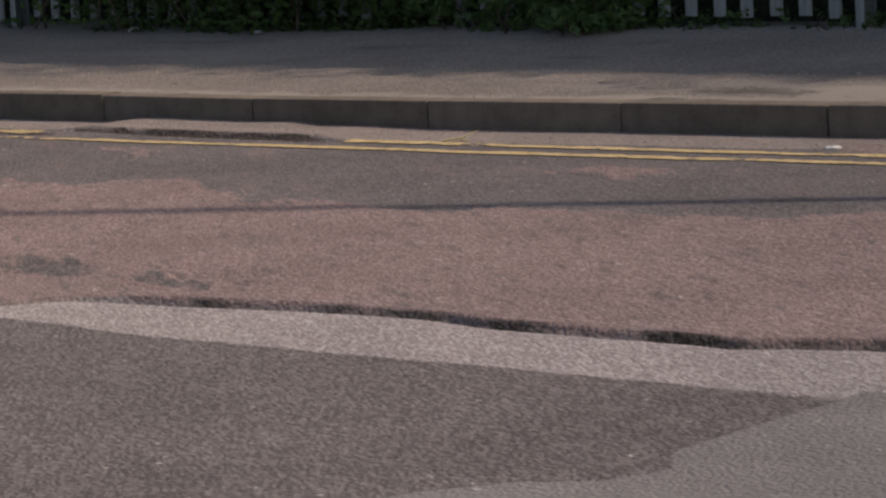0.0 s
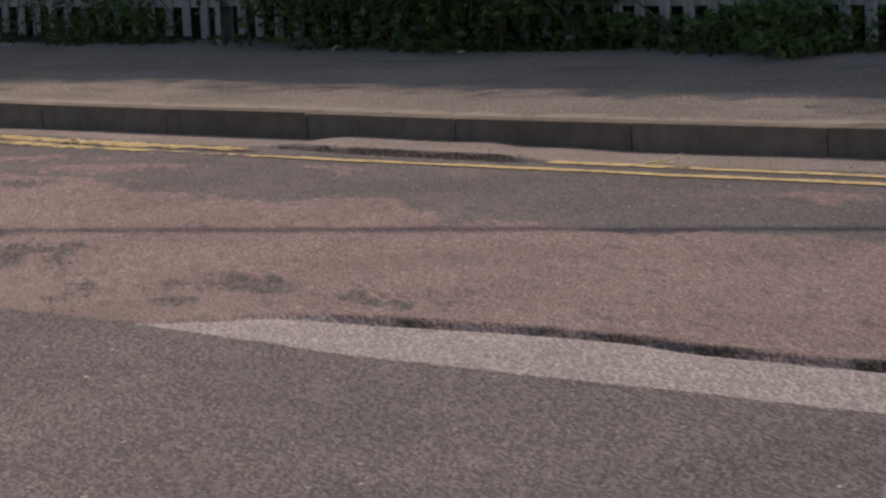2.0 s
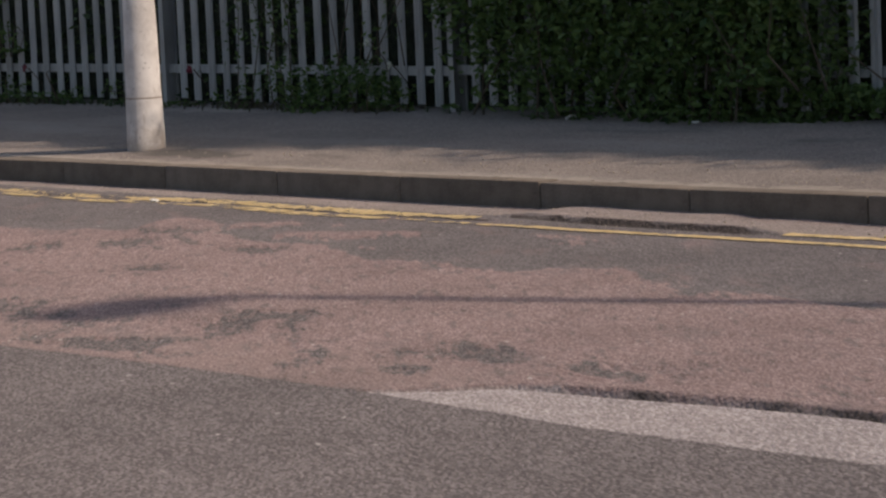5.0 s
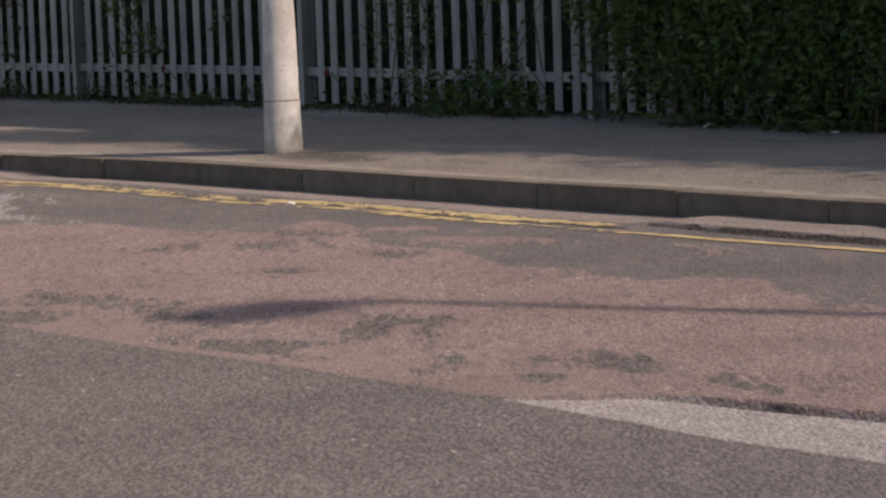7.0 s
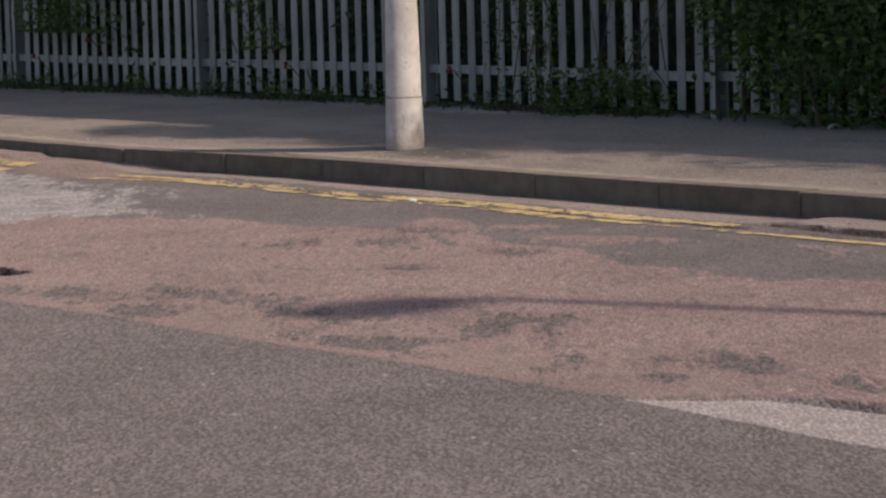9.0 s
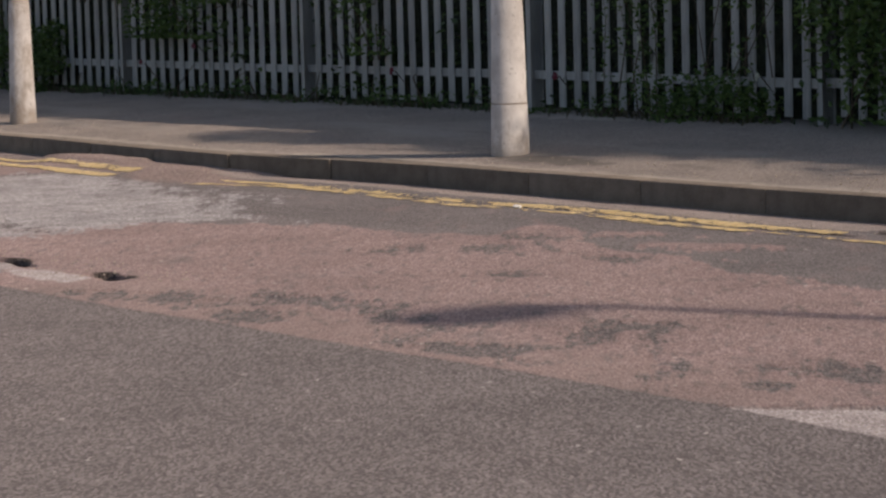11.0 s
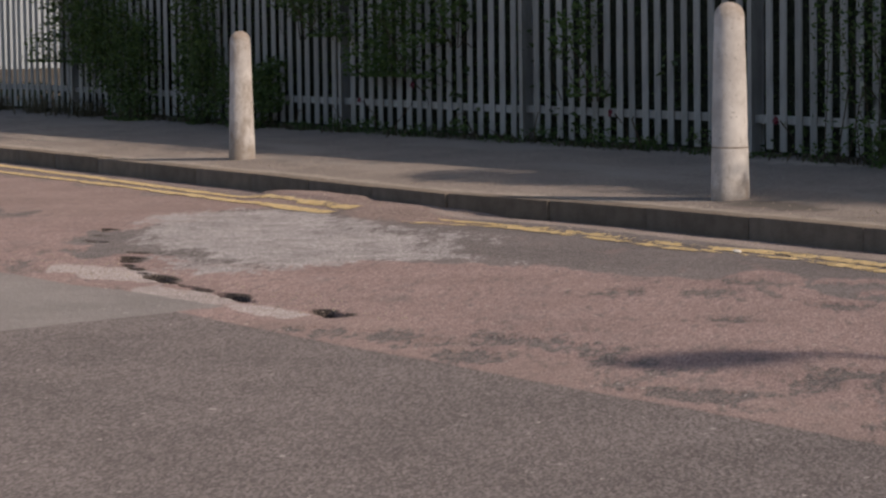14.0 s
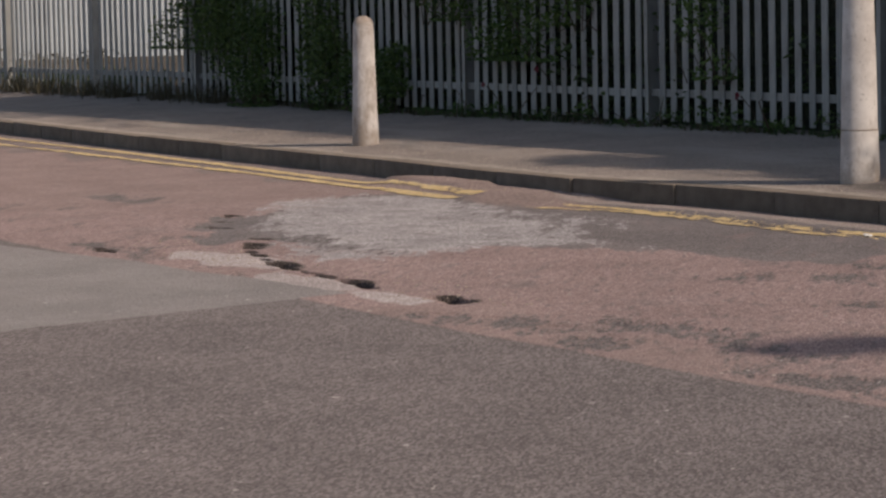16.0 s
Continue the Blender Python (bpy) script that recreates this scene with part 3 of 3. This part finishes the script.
def build_kerb():
    root = tagged(new("kerb"), "row of weathered grey concrete kerb stones", "kerb", kind="structure")
    rng = np.random.RandomState(4)
    shapes = []
    for k in range(4):
        bm = box(bmesh.new(), -0.4495, 0, -0.12, 0.4495, 0.125, KERB_TOP, 0.006)
        for v in bm.verts:
            n = noise.noise_vector(v.co * 6 + Vector((k * 9, 0, 0)))
            v.co += n * 0.003
        shapes.append(mesh_of("kerb_stone", bm, KERB, True))
    x = -9.26 + 0.4525 - 0.905 * 45
    while x < 4:
        y, slope = float((kerb_y(x - 0.45) + 2 * kerb_y(x) + kerb_y(x + 0.45)) / 4), float((kerb_y(x + 0.4) - kerb_y(x - 0.4)) / 0.8)
        ob = new("kerb_stone", shapes[rng.randint(4)])
        ob.parent = root
        ob.matrix_basis = pose(x, y + rng.uniform(-0.0012, 0.0012), rng.uniform(-0.003, 0.003), 0, rng.uniform(-0.15, 0.15), math.degrees(math.atan(slope)) + rng.uniform(-0.08, 0.08))
        x += 0.905 * math.cos(math.atan(slope))


build_kerb()


# ---- yellow lines ----
def build_line(course, x0, x1, wear, phase, gap=None):
    """Old paint lying on the road's own relief, thin and broken, with ragged edges."""
    pick = np.nonzero((ROAD_GRID["xs"] >= x0) & (ROAD_GRID["xs"] <= x1))[0]
    xs = ROAD_GRID["xs"][pick]
    v = np.linspace(-0.5, 0.5, 7)
    X, V = np.meshgrid(xs, v)
    mid = np.interp(xs, *course) + 0.02 * fractal(xs, xs * 0, 1.1, 3, phase)
    Y = mid[None] + V * np.interp(xs, [-16, -14, -10.2, -9.4], [0.12, 0.125, 0.125, 0.075])[None]
    Zl = np.stack([np.interp(Y[:, k], ROAD_GRID["Y"][:, c], ROAD_GRID["z"][:, c]) for k, c in enumerate(pick)], 1) + 0.004
    w = wear + 0.3 * fractal(xs, xs * 0, 1.5, 4, phase + 2) + 0.3 * fractal(xs, xs * 0, 7.0, 3, phase + 3) + np.interp(xs, [-9.4, -8.2], [0.0, 0.14])
    if gap:
        w = np.where((xs > gap[0]) & (xs < gap[1]), -0.5, w)
    ob = sheet("yellow_line", X, Y, Zl, LINE, dict(wear=w[None] - 0.9 * V ** 2))
    return tagged(ob, "worn broken yellow line painted along the gutter", "road marking", "double yellow lines", "structure")


for row, ph in ((NEAR_LINE, 50), (FAR_LINE, 60)):
    build_line(row, -33, -15.2, 0.2, ph)
    build_line(row, -14.3, -2.2, 0.08, ph + 5, (-9.3, -7.6) if ph == 60 else None)


# ---- palisade fence ----
def w_profile_pale(height):
    """A pale rolled to a shallow W, with a split three-pointed head."""
    bm = bmesh.new()
    prof = [(-0.034, 0.003), (-0.024, -0.007), (-0.010, -0.007), (0, -0.001), (0.010, -0.007), (0.024, -0.007), (0.034, 0.003)]
    tops = [height - 0.03, height + 0.0, height - 0.05, height + 0.02, height - 0.05, height, height - 0.03]
    front = [[bm.verts.new((x, y - 0.0015, z)) for (x, y), z in zip(prof, zs)] for zs in ([0.03] * 7, [height * 0.5] * 7, tops)]
    back = [[bm.verts.new((x, y + 0.0015, z)) for (x, y), z in zip(prof, zs)] for zs in ([0.03] * 7, [height * 0.5] * 7, tops)]
    for g, flip in ((front, False), (back, True)):
        for a, b in zip(g, g[1:]):
            for i in range(6):
                f = (a[i], a[i + 1], b[i + 1], b[i])
                bm.faces.new(f[::-1] if flip else f)
    for s in (0, 6):
        for k in (0, 1):
            bm.faces.new((front[k][s], front[k + 1][s], back[k + 1][s], back[k][s]))
    return mesh_of("pale", bm, STEEL)


FENCE_H, PITCH, BAY = 2.0, 0.152, 2.75


def build_fence():
    bay = tagged(new("fence_bay"), "grey galvanised steel palisade fence bay with upright pales", "fence", "palisade fence bays")
    bm = bmesh.new()
    box(bm, -0.022, -0.05, -0.3, 0.022, -0.044, FENCE_H - 0.08)
    box(bm, -0.022, 0.044, -0.3, 0.022, 0.05, FENCE_H - 0.08)
    box(bm, -0.004, -0.045, -0.3, 0.004, 0.045, FENCE_H - 0.08)
    part("post", bm, STEEL_POST, bay)
    for z in (0.222, FENCE_H - 0.35):
        bm = bmesh.new()
        box(bm, 0.0, -0.012, z - 0.026, BAY, -0.006, z + 0.026)
        box(bm, 0.0, -0.006, z + 0.02, BAY, 0.036, z + 0.026)
        part("rail", bm, STEEL, bay)
    shape = w_profile_pale(FENCE_H)
    rng = np.random.RandomState(8)
    for k in range(17):
        ob = part("pale", shape, STEEL, bay)
        ob.matrix_basis = pose(0.17 + PITCH * k + rng.uniform(-0.006, 0.006), -0.022, rng.uniform(-0.012, 0.012), rng.uniform(-0.2, 0.2), rng.uniform(-0.25, 0.25), rng.uniform(-3, 3))
    x0 = -17.765
    bay.matrix_basis = pose(x0, FENCE_Y, PAVE_Z)
    for n in [*range(-9, 0), *range(1, 8)]:
        copy_thing(bay, pose(x0 + BAY * n, FENCE_Y, PAVE_Z, 0, rng.uniform(-0.25, 0.25), 0))


build_fence()


# ---- bollards ----
JOINT = make_plain("dirty_joint", (0.22, 0.17, 0.13), (0.45, 0.38, 0.33), 20, 0.95)


def build_bollard(x, y, z, height, r0, r1, seam, lean, label, stone):
    root = tagged(new("bollard"), label, "bollard", "concrete bollards on the footway")
    prof = [(r0 * 1.0, -0.15), (r0, 0.0)]
    for i in range(1, 13):
        u = i / 12
        r = r0 + (r1 - r0) * u
        prof.append((r, u * (height - r1 * 0.95)))
    if seam:  # a worn groove where the lower casting ends
        rr = r0 + (r1 - r0) * seam / (height - r1 * 0.95)
        prof = [p for p in prof if abs(p[1] - seam) > 0.03]
        prof = sorted(prof + [(rr + 0.002, seam - 0.012), (rr + 0.0015, seam - 0.006), (rr - 0.002, seam - 0.002), (rr - 0.002, seam + 0.002), (rr - 0.0005, seam + 0.006), (rr - 0.0005, seam + 0.02)], key=lambda p: p[1])
    prof += [(r1 * math.cos(a), height - r1 * 0.95 + r1 * 0.95 * math.sin(a)) for a in np.linspace(0.15, 1.45, 8)]
    pieces = [("footing", [p for p in prof if p[1] <= seam]), ("shaft", [p for p in prof if p[1] >= seam - 0.003])] if seam else [("shaft", prof)]
    for name, outline_of in pieces:
        bm = lathe(outline_of, 44)
        for v in bm.verts:
            v.co += noise.noise_vector(v.co * 5 + Vector((x, 0, 0))) * 0.002 + noise.noise_vector(v.co * 22) * 0.0006
        if name == "footing":
            rr = r0 + (r1 - r0) * seam / (height - r1 * 0.95)
            part("joint", lathe([(rr - 0.004, seam - 0.004), (rr + 0.0022, seam - 0.003), (rr + 0.0022, seam + 0.003), (rr - 0.004, seam + 0.004)], 44), JOINT, root, "dirty brown joint", smooth=True)
        part(name, bm, stone, root, "lower casting, stained brown at its foot" if name == "footing" else "", smooth=True)
    root.matrix_basis = pose(x, y, z, 0, lean, 0)
    return root


build_bollard(-12.985, 9.07, 0.145, 1.045, 0.104, 0.081, 0.27, 0.0, "stout pale concrete bollard with domed top and seam", BOLLARD)
build_bollard(-18.87, 9.0, 0.145, 0.895, 0.094, 0.072, 0, 0.0, "shorter weathered concrete bollard with a domed top", make_bollard(0.13, 0.895))


# ---- street lamp, beside the view: its long shadow lies on the road ----
def build_lamp(x, y):
    root = tagged(new("street_lamp"), "tall steel street lamp with a long lantern over the road", "street lamp")
    part("column", lathe([(0.09, -0.3), (0.09, 1.4), (0.055, 1.5), (0.045, 7.0), (0.03, 7.02)], 20), STEEL, root, smooth=True)
    bm = bmesh.new()
    bmesh.ops.create_uvsphere(bm, u_segments=20, v_segments=12, radius=1, matrix=Matrix.LocRotScale((0, -0.36, 7.0), None, (0.22, 0.36, 0.1)))
    part("lantern", bm, STEEL, root, smooth=True)
    root.matrix_basis = pose(x, y, 0.22)


build_lamp(0.96, 10.09)


# ---- vegetation ----
def bush(name, label, x0, x1, y0, y1, z0, z1, count, size, material, seed, kind="", group="hedge plants", lumps=9, stem_count=8):
    """A leafy clump: leaves crowd round the ends of many shoots, with an uneven outline and gaps."""
    rng = np.random.RandomState(seed)
    root = tagged(new(name), label, "bush", group, kind)
    c = np.stack([rng.uniform(x0, x1, lumps), rng.uniform(y0, y1, lumps), z0 + (z1 - z0) * rng.beta(1.3, 1.2, lumps)], 1)
    r = np.stack([rng.uniform(0.25, 0.5, lumps) * max(0.4, min(1.2, (x1 - x0) * 0.5)), rng.uniform(0.3, 0.5, lumps) * (y1 - y0) + 0.06, rng.uniform(0.2, 0.4, lumps) * min(1.2, z1 - z0)], 1)
    k = rng.randint(0, lumps, count)
    d = rng.normal(size=(count, 3))
    d /= np.linalg.norm(d, axis=1)[:, None]
    p = c[k] + d * r[k] * rng.uniform(0.55, 1.08, count)[:, None]
    p[:, 2] = np.maximum(p[:, 2], z0 + 0.01)
    leaves("leaves", p, size, material, root, rng)
    lines = []
    for i in range(stem_count):
        e = c[rng.randint(lumps)] + rng.normal(size=3) * 0.1
        b = np.array([e[0] + rng.normal() * 0.15, (y0 + y1) / 2, z0 - 0.03])
        m = (b + e) / 2 + rng.normal(size=3) * 0.06
        lines.append([b, m, e])
    stems("stem", lines, 0.0045 if group == "plants on the fence" else 0.008, BARK, root)
    return root


Z = PAVE_Z - 0.02


def shade_core(root, x0, x1, y0, y1, z0, z1, seed):
    """Added dark backing inside a hedge: a lumpy closed sheet coloured as deep shade."""
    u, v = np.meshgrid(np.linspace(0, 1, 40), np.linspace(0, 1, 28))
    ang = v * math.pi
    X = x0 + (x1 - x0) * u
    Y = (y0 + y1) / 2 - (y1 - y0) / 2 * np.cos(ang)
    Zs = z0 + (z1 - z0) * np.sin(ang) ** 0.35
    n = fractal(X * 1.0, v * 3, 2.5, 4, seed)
    ob = sheet("shade_core", X, Y + 0.25 * n, Zs * (1 + 0.15 * n * (v > 0.1)), CORE_SHADE)
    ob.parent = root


# near-black green: the shade behind the pales, put into the backing's colour
CORE_SHADE = make_plain("core_shade", (0.018, 0.021, 0.014), (0.06, 0.066, 0.042), 18, 0.95, 0.03, fine=60)
# the deep hedge that stands behind the fence
for i in range(13):
    x = -26.75 + i * 2.2
    high = float(np.interp(x, [-27, -16, -12, -9, -4], [3.2, 3.2, 3.1, 3.0, 2.85]))
    root = bush("hedge", "tall dense dark green hedge behind the steel fence", x - 0.1, x + 2.3, FENCE_Y + 0.2, FENCE_Y + 0.9, Z, Z + high - 0.35, 7600, 0.075, LEAF_DEEP, 100 + i, lumps=40)
    shade_core(root, x - 0.15, x + 2.35, FENCE_Y + 0.25, FENCE_Y + 1.15, Z - 0.1, Z + high, 200 + i)
# the hedge pushing through the pales
root = bush("hedge", "dense green hedge growing out through the fence", -11.95, -9.5, FENCE_Y - 0.24, FENCE_Y - 0.02, Z, Z + 2.4, 25000, 0.052, LEAF, 11, lumps=75, stem_count=8)
bush("hedge", "leafy green shoots on the face of the hedge", -11.9, -9.5, FENCE_Y - 0.34, FENCE_Y - 0.22, Z + 0.05, Z + 1.4, 3400, 0.055, LEAF_MID, 17, lumps=34, stem_count=5)
bush("hedge", "tall dark green hedge crown above the fence", -11.4, -9.6, FENCE_Y + 0.4, FENCE_Y + 0.9, Z + 2.7, Z + 3.6, 7000, 0.08, LEAF, 14, lumps=22)
bush("shrub", "low green shrub at the foot of the fence", -9.45, -7.95, FENCE_Y - 0.15, FENCE_Y + 0.02, Z, Z + 0.2, 2000, 0.05, LEAF_MID, 12, lumps=22)
bush("shrub", "low green shrub at the foot of the fence", -8.0, -6.6, FENCE_Y - 0.05, FENCE_Y + 0.05, Z - 0.02, Z + 0.08, 500, 0.04, LEAF, 15, lumps=14)
bush("shrub", "bright green leafy shrub hanging through the fence", -8.5, -8.0, FENCE_Y - 0.35, FENCE_Y - 0.1, Z + 0.02, Z + 0.26, 700, 0.055, LEAF_LIGHT, 13, lumps=12)
bush("shrub", "bright leafy shoot at the edge of the hedge", -9.9, -9.4, FENCE_Y - 0.4, FENCE_Y - 0.2, Z + 0.2, Z + 0.75, 460, 0.065, LEAF_LIGHT, 16, lumps=9)
bush("shrub", "low dark growth behind the far end of the fence", -34, -26.6, FENCE_Y + 0.1, FENCE_Y + 0.4, Z, Z + 0.22, 3600, 0.06, LEAF_DEEP, 18, lumps=50)
bush("shrub", "dry reddish brown weeds behind the far fence", -34, -28.6, FENCE_Y + 0.1, FENCE_Y + 0.4, Z + 0.1, Z + 0.5, 700, 0.05, GRASS, 19, lumps=20)
# clumps along the far part of the fence
CLUMPS = [
    (-26.6, -24.6, 0.5, 1.5, 2600, 18), (-25.5, -24.1, 0.0, 0.95, 3600, 22), (-23.3, -22.5, 0.0, 1.3, 2400, 16), (-22.4, -21.3, 0.0, 0.5, 2000, 14),
    (-21.5, -20.3, 0.75, 1.4, 900, 10), (-20.4, -19.0, 0.45, 1.3, 1700, 16), (-19.2, -18.5, 0.7, 1.2, 350, 6),
    (-17.0, -16.7, 0.35, 1.0, 320, 4), (-14.1, -13.5, 0.0, 1.3, 420, 14), (-13.6, -12.6, 0.0, 0.3, 900, 16), (-13.2, -12.6, 0.3, 1.4, 260, 10),
]
for k, (x0, x1, z0, z1, count, lumps) in enumerate(CLUMPS):
    bush("climber" if z0 > 0.2 else "shrub", "dark green climber straggling through the steel pales" if z0 > 0.2 else "dark leafy shrub growing at the fence",
         x0, x1, FENCE_Y - 0.22, FENCE_Y - 0.02, Z + z0, Z + z1, int(count * 1.5), 0.04 if x0 > -14.5 else 0.046, LEAF_MID if x0 > -21 else LEAF, 300 + k, group="plants on the fence", lumps=lumps)


for k in range(14):
    x = -21.2 + k * 0.62
    bush("weed", "small leafy weed at the foot of the fence", x, x + 0.3, FENCE_Y - 0.12, FENCE_Y - 0.02, Z - 0.01, Z + 0.07 + 0.09 * ((k * 7) % 5) / 4, 140, 0.034, LEAF_MID if k % 3 else LEAF, 500 + k, group="weeds along the fence", lumps=5, stem_count=3)


def flower(x, z, material, seed, label, r=0.03):
    root = tagged(new("flower"), label, "flower", "flowers on the fence")
    rng = np.random.RandomState(seed)
    bm = bmesh.new()
    for k in range(7):
        a, b = rng.uniform(0, 6.28), rng.uniform(-0.8, 0.8)
        m = Matrix.LocRotScale((math.cos(a) * r * 0.6, -0.01, math.sin(a) * r * 0.6), Euler((b, a, b)), (r * 0.7, r * 0.18, r * 0.7))
        bmesh.ops.create_icosphere(bm, subdivisions=1, radius=1, matrix=m)
    part("petals", bm, material, root, smooth=True)
    stems("stem", [[(0, 0.02, 0), (0.02, 0.1, -0.1), (0.03, 0.14, -0.3)]], 0.004, BARK, root)
    root.matrix_basis = pose(x, FENCE_Y - 0.14, z)


for k, (x, z) in enumerate([(-19.15, 0.62), (-20.0, 0.48), (-16.45, 0.47), (-14.6, 0.47)]):
    flower(x, z, PETAL_RED, k, "small dark red flower against the fence", 0.024)
for k, (x, z) in enumerate([(-12.87, 0.63), (-12.68, 0.5), (-11.25, 0.85), (-13.75, 0.95), (-13.75, 0.7)]):
    flower(x, z, PETAL_WHITE, 20 + k, "small white flower against the fence", 0.02)


def weeds(name, label, x0, x1, y, spread, count, height, material, seed):
    """Grass and weeds along a line: thin bent blades."""
    rng = np.random.RandomState(seed)
    cx = rng.uniform(x0, x1, max(3, int((x1 - x0) * 3)))
    x = cx[rng.randint(0, len(cx), count)] + rng.normal(size=count) * 0.12
    yy = y + rng.normal(size=count) * spread
    h = height * rng.uniform(0.3, 1.2, count)
    lean, side = rng.normal(size=(count, 2)) * 0.45, rng.uniform(0, 3.14, count)
    w = 0.005
    b = np.stack([x, yy, np.full(count, Z - 0.01)], 1)
    d = np.stack([np.cos(side) * w, np.sin(side) * w, 0 * x], 1)
    mid = b + np.stack([lean[:, 0] * h * 0.3, lean[:, 1] * h * 0.3, h * 0.6], 1)
    tip = b + np.stack([lean[:, 0] * h, lean[:, 1] * h, h], 1)
    v = np.stack([b - d, b + d, mid + d * 0.8, mid - d * 0.8, tip], 1).reshape(-1, 3)
    faces = []
    for k in range(count):
        o = k * 5
        faces += [(o, o + 1, o + 2, o + 3), (o + 3, o + 2, o + 4)]
    me = bpy.data.meshes.new(name)
    me.from_pydata(v.tolist(), [], faces)
    me.materials.append(material)
    return tagged(new(name, me), label, "grass", kind="stuff")


weeds("weeds", "green weeds along the foot of the fence", -24, -12.2, FENCE_Y - 0.05, 0.05, 1200, 0.08, LEAF_DEEP, 41)
weeds("dry_grass", "dry yellow grass along the foot of the fence", -34, -24, FENCE_Y - 0.08, 0.09, 2200, 0.2, GRASS, 42)
weeds("dry_grass", "dry grass tufts at the foot of the fence", -24, -12.5, FENCE_Y - 0.06, 0.06, 1500, 0.07, GRASS, 43)

# ---- far white building seen through the end of the fence ----
def build_shed():
    root = tagged(new("white_building"), "white clad industrial building in sunlight behind the fence", "building")
    part("wall", box(bmesh.new(), -80, 13.5, -0.2, -50, 24, 5.0), RENDER_WALL, root)
    part("roof", box(bmesh.new(), -80.3, 13.2, 5.0, -49.7, 24.3, 5.25), ROOF, root)


build_shed()


# ---- small things lying about ----
def ground_z(x, y):
    """Height of the footway or the road at a place."""
    k = float(kerb_y(x))
    if y > k + 0.12:
        return KERB_TOP - 0.006 + (PAVE_Z - KERB_TOP) * min(1, (y - k - 0.118) / (FENCE_Y - k - 0.118))
    c = int(np.argmin(np.abs(ROAD_GRID["xs"] - x)))
    return float(np.interp(y, ROAD_GRID["Y"][:, c], ROAD_GRID["z"][:, c]))


def straw_twig(x, y):
    root = tagged(new("straw"), "forked yellow straw lying in the gutter", "straw")
    z = ground_z(x, y) + 0.012
    ob = stems("stalk", [[(x - 0.07, y - 0.03, z), (x, y, z + 0.01), (x + 0.04, y + 0.05, z + 0.035)], [(x - 0.01, y, z), (x + 0.06, y - 0.02, z + 0.005)]], 0.005, STRAW, root)


straw_twig(-7.06, 8.33)


def scrap(x, y, size, seed, label, material):
    """A crumpled scrap of litter."""
    rng = np.random.RandomState(seed)
    bm = bmesh.new()
    bmesh.ops.create_icosphere(bm, subdivisions=2, radius=size)
    for v in bm.verts:
        v.co = Vector((v.co.x * 1.6, v.co.y * 0.9, v.co.z * 0.35)) + Vector(rng.normal(size=3)) * size * 0.14
    ob = new("litter", mesh_of("litter", bm, material))
    ob.matrix_basis = pose(x, y, ground_z(x, y) + size * 0.25, 0, 0, rng.uniform(0, 180))
    tagged(ob, label, "litter", "litter on the ground")


scrap(-11.15, 10.5, 0.03, 1, "crumpled pale scrap of litter by the fence", PALE_LITTER)
scrap(-11.48, 8.05, 0.022, 2, "small white scrap of litter on the yellow line", PALE_LITTER)
scrap(-10.2, 10.45, 0.018, 3, "small pale scrap of litter on the footway", PALE_LITTER)
scrap(-5.51, 8.5, 0.018, 4, "small pale stone lying in the gutter", PALE_LITTER)


def gravel(name, label, x0, x1, y0, y1, count, size, material, seed):
    rng = np.random.RandomState(seed)
    verts, faces = [], []
    base = [(1, 0, 0), (-1, 0, 0), (0, 1, 0), (0, -1, 0), (0, 0, 0.7), (0, 0, -0.7)]
    tri = [(0, 2, 4), (2, 1, 4), (1, 3, 4), (3, 0, 4), (2, 0, 5), (1, 2, 5), (3, 1, 5), (0, 3, 5)]
    for k in range(count):
        x, y = rng.uniform(x0, x1), rng.uniform(y0, y1)
        y = float(kerb_y(x)) + y
        r, a = size * rng.uniform(0.4, 1.3), rng.uniform(0, 6.28)
        o, z = len(verts), ground_z(x, y)
        for u, v, w in base:
            u, v = u * rng.uniform(0.7, 1.2), v * rng.uniform(0.7, 1.2)
            verts.append((x + r * (u * math.cos(a) - v * math.sin(a)), y + r * (u * math.sin(a) + v * math.cos(a)), z + r * w + r * 0.2))
        faces += [tuple(o + i for i in t) for t in tri]
    me = bpy.data.meshes.new(name)
    me.from_pydata(verts, [], faces)
    me.materials.append(material)
    return tagged(new(name, me), label, "gravel", kind="stuff")


CHIP = make_plain("stone_chip", (0.3, 0.25, 0.2), (0.52, 0.44, 0.36), 6, 0.85)
DARK_CHIP = make_plain("dark_chip", (0.05, 0.042, 0.04), (0.12, 0.105, 0.1), 6, 0.9)
gravel("gravel", "fine loose chippings on the footway", -24, -4, 0.15, 0.75, 900, 0.006, CHIP, 61)
gravel("gravel", "crumbs of asphalt lying in the gutter", -18, -4, -0.3, -0.03, 70, 0.004, DARK_CHIP, 62)
gravel("gravel", "pale loose stones in the gutter", -18, -4, -0.5, -0.03, 500, 0.006, CHIP, 63)
gravel("gravel", "loose stones in the potholes", -13.5, -9.7, -3.5, -3.1, 260, 0.005, CHIP, 65)
